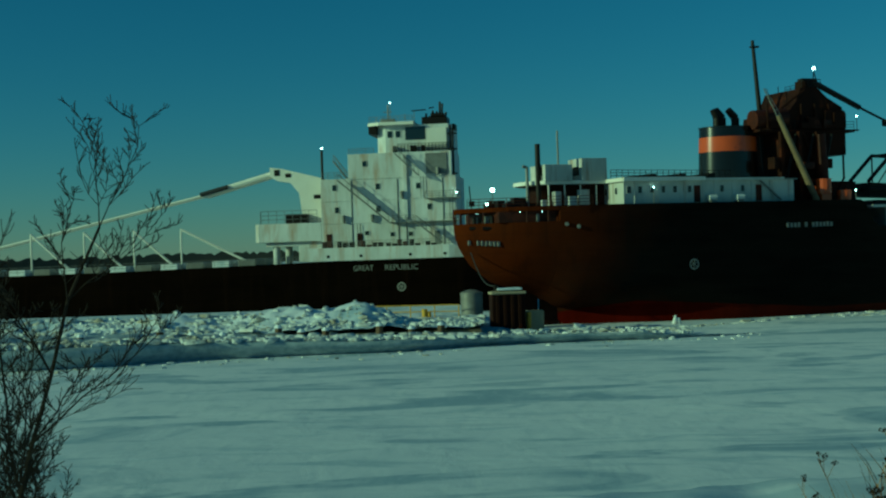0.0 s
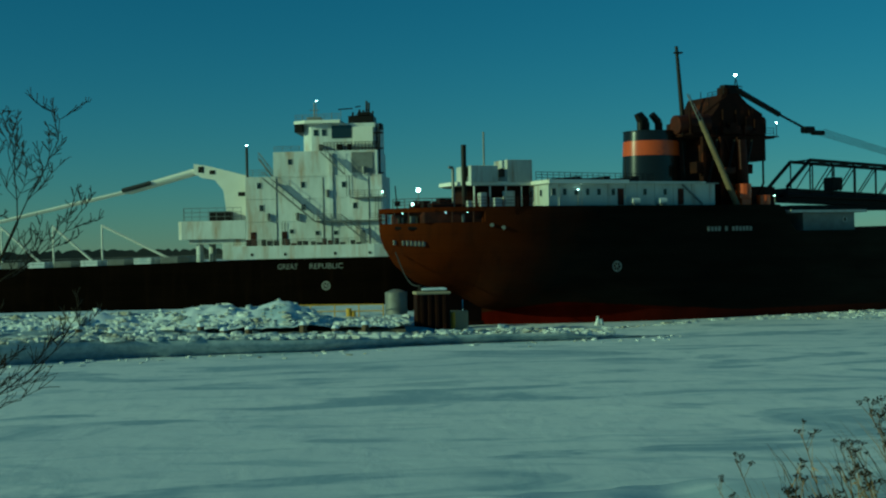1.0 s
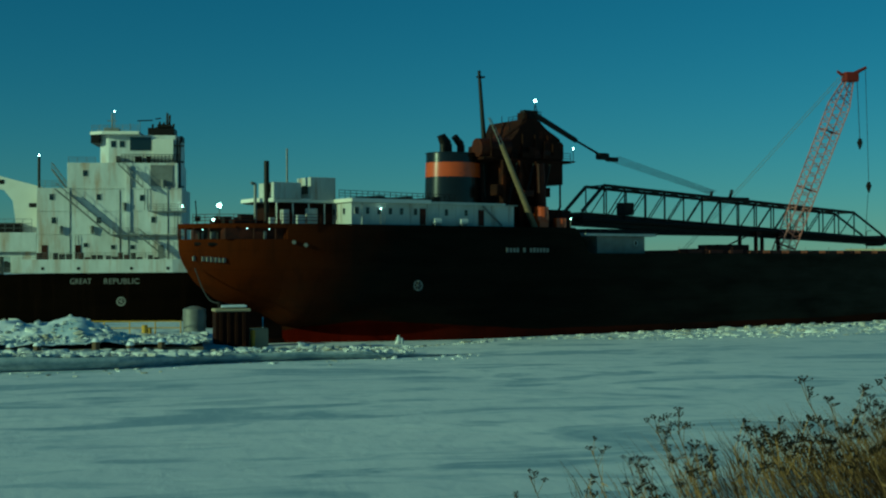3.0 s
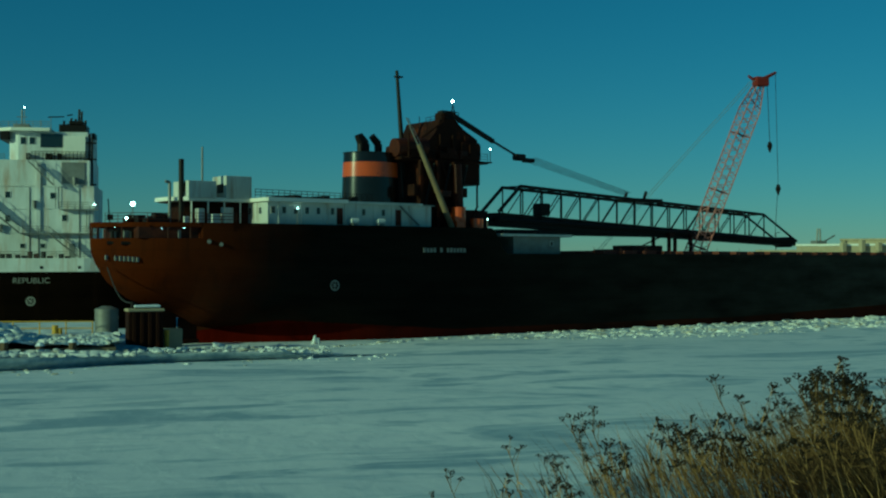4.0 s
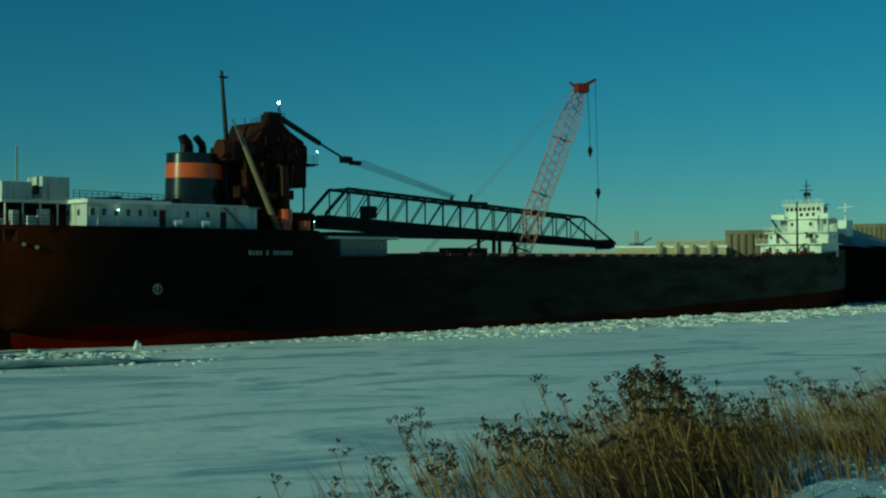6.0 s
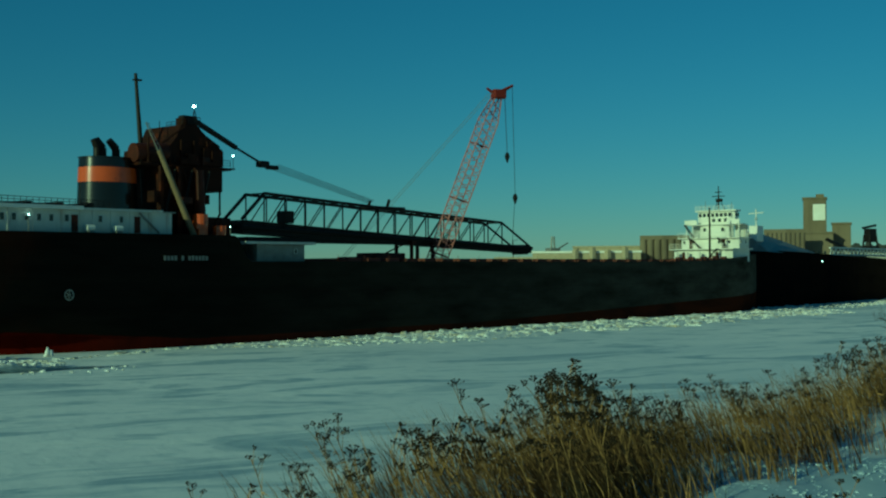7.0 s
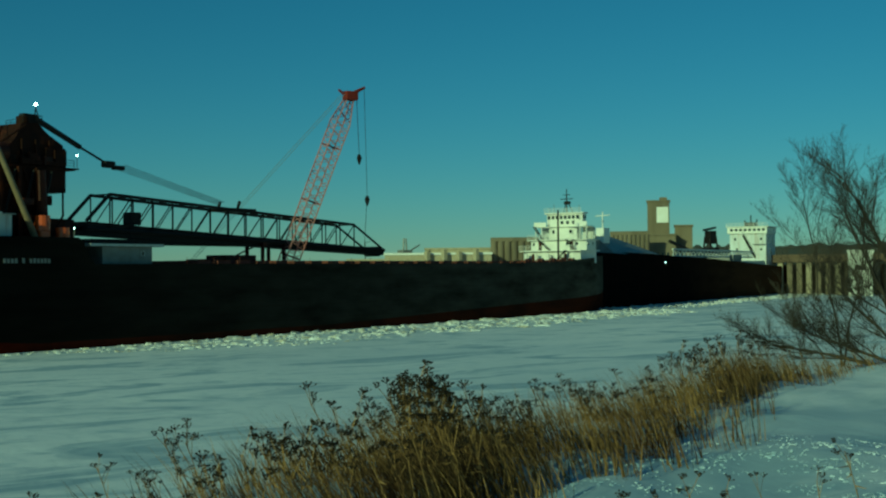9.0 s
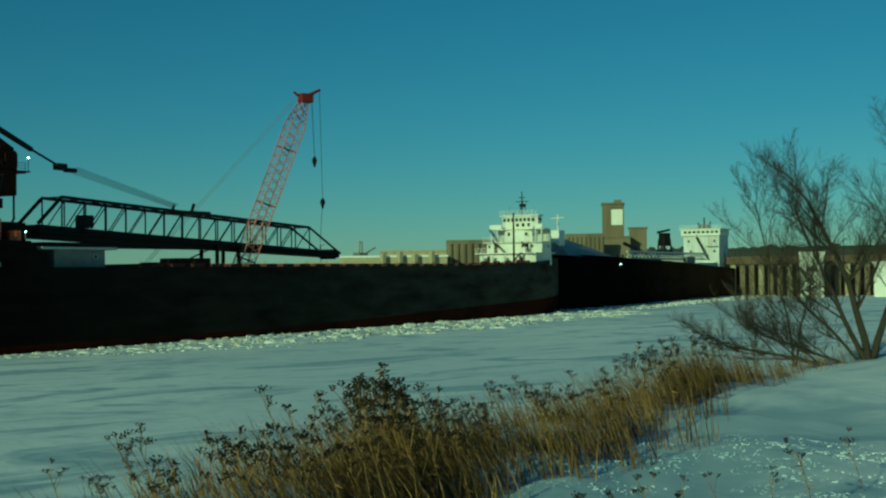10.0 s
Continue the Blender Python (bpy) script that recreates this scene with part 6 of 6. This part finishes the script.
def leaning(k, up, back=0.0):
    return LEFT * k + Vector((0.84, 0.545, 0)) * back + Vector((0, 0, up))


bare_tree("bare_tree", at_bank(56.6, 30), "leafless many-stemmed willow leaning over the ice", [(leaning(0.12, 1), 4.3, 0.11), (leaning(-0.25, 1, 0.2), 4.6, 0.10), (leaning(0.42, 1), 4.0, 0.075), (leaning(1.0, 0.14, 0.1), 3.3, 0.065), (leaning(1.0, 0.34, -0.2), 2.7, 0.055), (leaning(0.75, 0.8), 2.7, 0.05)], TAN_BARK, 8, 0.9, 0.10, 0.05, (2, 3, 4), 0.9, 0.0022)
bare_tree("bare_tree", at_bank(59.4, 30), "tall leafless willow with fine upright twigs", [(leaning(0.02, 1), 4.5, 0.09), (leaning(0.22, 1, 0.2), 4.8, 0.07), (leaning(-0.1, 1, -0.2), 4.6, 0.06)], TAN_BARK, 31, 0.85, 0.10, 0.06, (2, 3, 4), 0.85, 0.0022)
bare_tree("bare_tree", at_bank(53.4, 40), "slim leafless tree with fine upright twigs", [(leaning(0.04, 1), 5.6, 0.045), (leaning(-0.16, 1), 5.0, 0.04)], TAN_BARK, 12, 0.8, 0.10, 0.07, (2, 3, 4), 0.75, 0.0024)
bare_tree("bare_tree", at_bank(51.7, 46), "small pale leafless tree behind the willow", [(leaning(0.0, 1), 3.9, 0.03)], TAN_BARK, 15, 0.65, 0.10, 0.06, (2, 3, 3), 0.7, 0.0026)


# ---------------------------------------------------------------- weeds on the bank
def crest_distance(az):
    return 8 / (math.cos(radians(az)) - 0.33 * math.sin(radians(az)))


def growth(az):
    """How tall the weeds stand along the crest, by direction."""
    keys = ((14, 0.30), (20, 0.52), (25, 0.66), (30, 0.78), (33.5, 0.88), (36.5, 0.90), (39.5, 0.66), (44, 0.66), (49.5, 0.82), (52, 0.55), (64, 0.45))
    for (a, x), (b, y) in zip(keys, keys[1:]):
        if a <= az <= b:
            return x + (y - x) * (az - a) / (b - a)
    return 0.3


def thickness(az):
    """How dense the dry grass is along the crest."""
    return min(1.0, 0.03 + 0.14 * smooth01((az - 22) / 8) + 0.85 * math.exp(-((az - 35.6) / 2.9) ** 2) + 0.20 * smooth01((az - 37) / 4) * (1 - smooth01((az - 45) / 4)) + 0.6 * math.exp(-((az - 49.3) / 1.8) ** 2)) * (1 - 0.8 * smooth01((az - 52) / 4))


def weed_field():
    rnd = random.Random(21)
    vs, fs = [], []

    def blade(x, y, z, h, lean, w):
        o = len(vs)
        a = rnd.uniform(0, 6.28)
        ux, uy = math.cos(a) * w, math.sin(a) * w
        lx, ly = lean
        for k, ww in ((0, 1.0), (0.5, 0.8), (1.0, 0.1)):
            b = k ** 1.4
            vs.append((x + lx * b - ux * ww, y + ly * b - uy * ww, z + h * k))
            vs.append((x + lx * b + ux * ww, y + ly * b + uy * ww, z + h * k))
        fs.extend(((o, o + 1, o + 3, o + 2), (o + 2, o + 3, o + 5, o + 4)))
    n = 0
    while n < 9000:
        az = rnd.uniform(18, 58)
        if rnd.random() > thickness(az):
            continue
        d = crest_distance(az) * rnd.uniform(0.78 + 0.22 * smooth01((az - 45) / 3.5), 1.18)
        x, y = d * math.sin(radians(az)), d * math.cos(radians(az))
        clump = 0.5 + 0.5 * noise.noise((x * 0.9, y * 0.9, 4))
        if rnd.random() > 0.05 + 1.25 * (clump - 0.15):
            continue
        n += 1
        h = 1.15 * growth(az) * rnd.uniform(0.3, 1.0) * (0.6 + 0.45 * clump)
        blade(x, y, bank_height(x, y) - 0.03, h, (h * rnd.gauss(-0.48, 0.24), h * rnd.gauss(0.2, 0.2)), rnd.uniform(0.003, 0.007))
    # thin upright stalks, sparse, on the near side of the crest
    for _ in range(650):
        az = rnd.uniform(39, 50.5)
        d = crest_distance(az) * rnd.uniform(0.72, 1.0)
        x, y = d * math.sin(radians(az)), d * math.cos(radians(az))
        if noise.noise((x * 1.1, y * 1.1, 9)) < -0.05:
            continue
        h = growth(az) * rnd.uniform(0.35, 0.85)
        blade(x, y, bank_height(x, y) - 0.03, h, (h * rnd.gauss(-0.22, 0.2), h * rnd.gauss(0.05, 0.12)), rnd.uniform(0.004, 0.010))
    me = bpy.data.meshes.new("dry_grass")
    me.from_pydata(vs, [], fs)
    me.materials.append(STRAW)
    tagged(new("dry_grass", me), "dense dry tan grass standing out of the snow", "grass", kind="stuff")


def tansy(seed):
    """A dead flower stalk: a stem that forks near its top into flat clusters of seed heads."""
    rnd = random.Random(seed)
    root = thing("dead_tansy", Matrix.Identity(4), "dead brown tansy stalk with flat seed heads", "weed", "dead tansy stalks")
    st = bmx()
    h = 1.2
    lean = Vector((rnd.uniform(-0.62, -0.15), rnd.uniform(0.0, 0.3), 0))

    def on_stem(k):
        return Vector((0, 0, -0.05)) + lean * (k ** 1.4) + Vector((0, 0, h * k))
    pts = [on_stem(k) for k in (0, 0.35, 0.65, 0.85)]
    for a, b in zip(pts, pts[1:]):
        rod(st, a, b, 0.007, 0.006, n=4)
    heads = []
    for i in range(rnd.randint(3, 5)):
        k = rnd.uniform(0.6, 0.85)
        a = on_stem(k)
        b = a + Vector((rnd.gauss(-0.02, 0.07), rnd.gauss(0, 0.07), rnd.uniform(0.12, 0.36)))
        rod(st, a, b, 0.005, 0.004, n=3)
        hd = bmx()
        for j in range(rnd.randint(6, 10)):
            c = b + Vector((rnd.gauss(0.012, 0.036), rnd.gauss(0, 0.036), rnd.uniform(-0.02, 0.025)))
            rod(hd, b - Vector((0, 0, 0.04)), c, 0.003, n=3)
            rod(hd, c, c + Vector((0, 0, 0.016)), 0.011, 0.013, n=5)
        heads.append(hd)
    for i in range(6):
        k = rnd.uniform(0.2, 0.7)
        a = on_stem(k)
        rod(st, a, a + Vector((rnd.gauss(0, 0.07), rnd.gauss(0, 0.07), -0.04)), 0.012, 0.003, n=3)
    part("stem", st, STRAW, root)
    for hd in heads:
        part("seed_head", hd, SEED, root)
    return root


def plant_tansy():
    rnd = random.Random(31)
    kinds = [tansy(k) for k in range(9)]
    n = 0
    first = set()
    while n < 235:
        az = rnd.uniform(14, 57)
        if rnd.random() > 0.16 + 0.12 * smooth01((az - 24) / 6) + 0.14 * smooth01((az - 32) / 4) + 0.35 * math.exp(-((az - 35) / 4) ** 2) - 0.3 * smooth01((az - 51) / 2):
            continue
        d = crest_distance(az) * rnd.uniform(0.78 + 0.18 * smooth01((az - 45.5) / 3.5), 1.11)
        x, y = d * math.sin(radians(az)), d * math.cos(radians(az))
        if noise.noise((x * 0.8, y * 0.8, 1)) < -0.1 and rnd.random() < 0.8:
            continue
        k = rnd.randrange(9)
        m = Matrix.Translation((x, y, bank_height(x, y))) @ Matrix.Rotation(rnd.gauss(0, 0.35), 4, "Z")
        sc = growth(az) * rnd.uniform(0.6, 1.08)
        if k not in first:
            first.add(k)
            kinds[k].matrix_world = m
            kinds[k].scale = (sc, sc, sc)
        else:
            c = copy_thing(kinds[k], m)
            c.scale = (sc, sc, sc)
        n += 1


weed_field()
plant_tansy()
for az, d, sc in ((52.6, 9.6, 0.5), (54.2, 10.4, 0.62), (50.4, 9.9, 0.42), (56.3, 12.0, 0.5), (49.2, 8.6, 0.5), (47.6, 8.9, 0.55), (46.1, 8.3, 0.5), (44.6, 8.0, 0.55)):
    stalk = tansy(int(az * 10))
    p = polar(az, d)
    stalk.matrix_world = Matrix.Translation((p.x, p.y, bank_height(p.x, p.y)))
    stalk.scale = (sc, sc, sc)
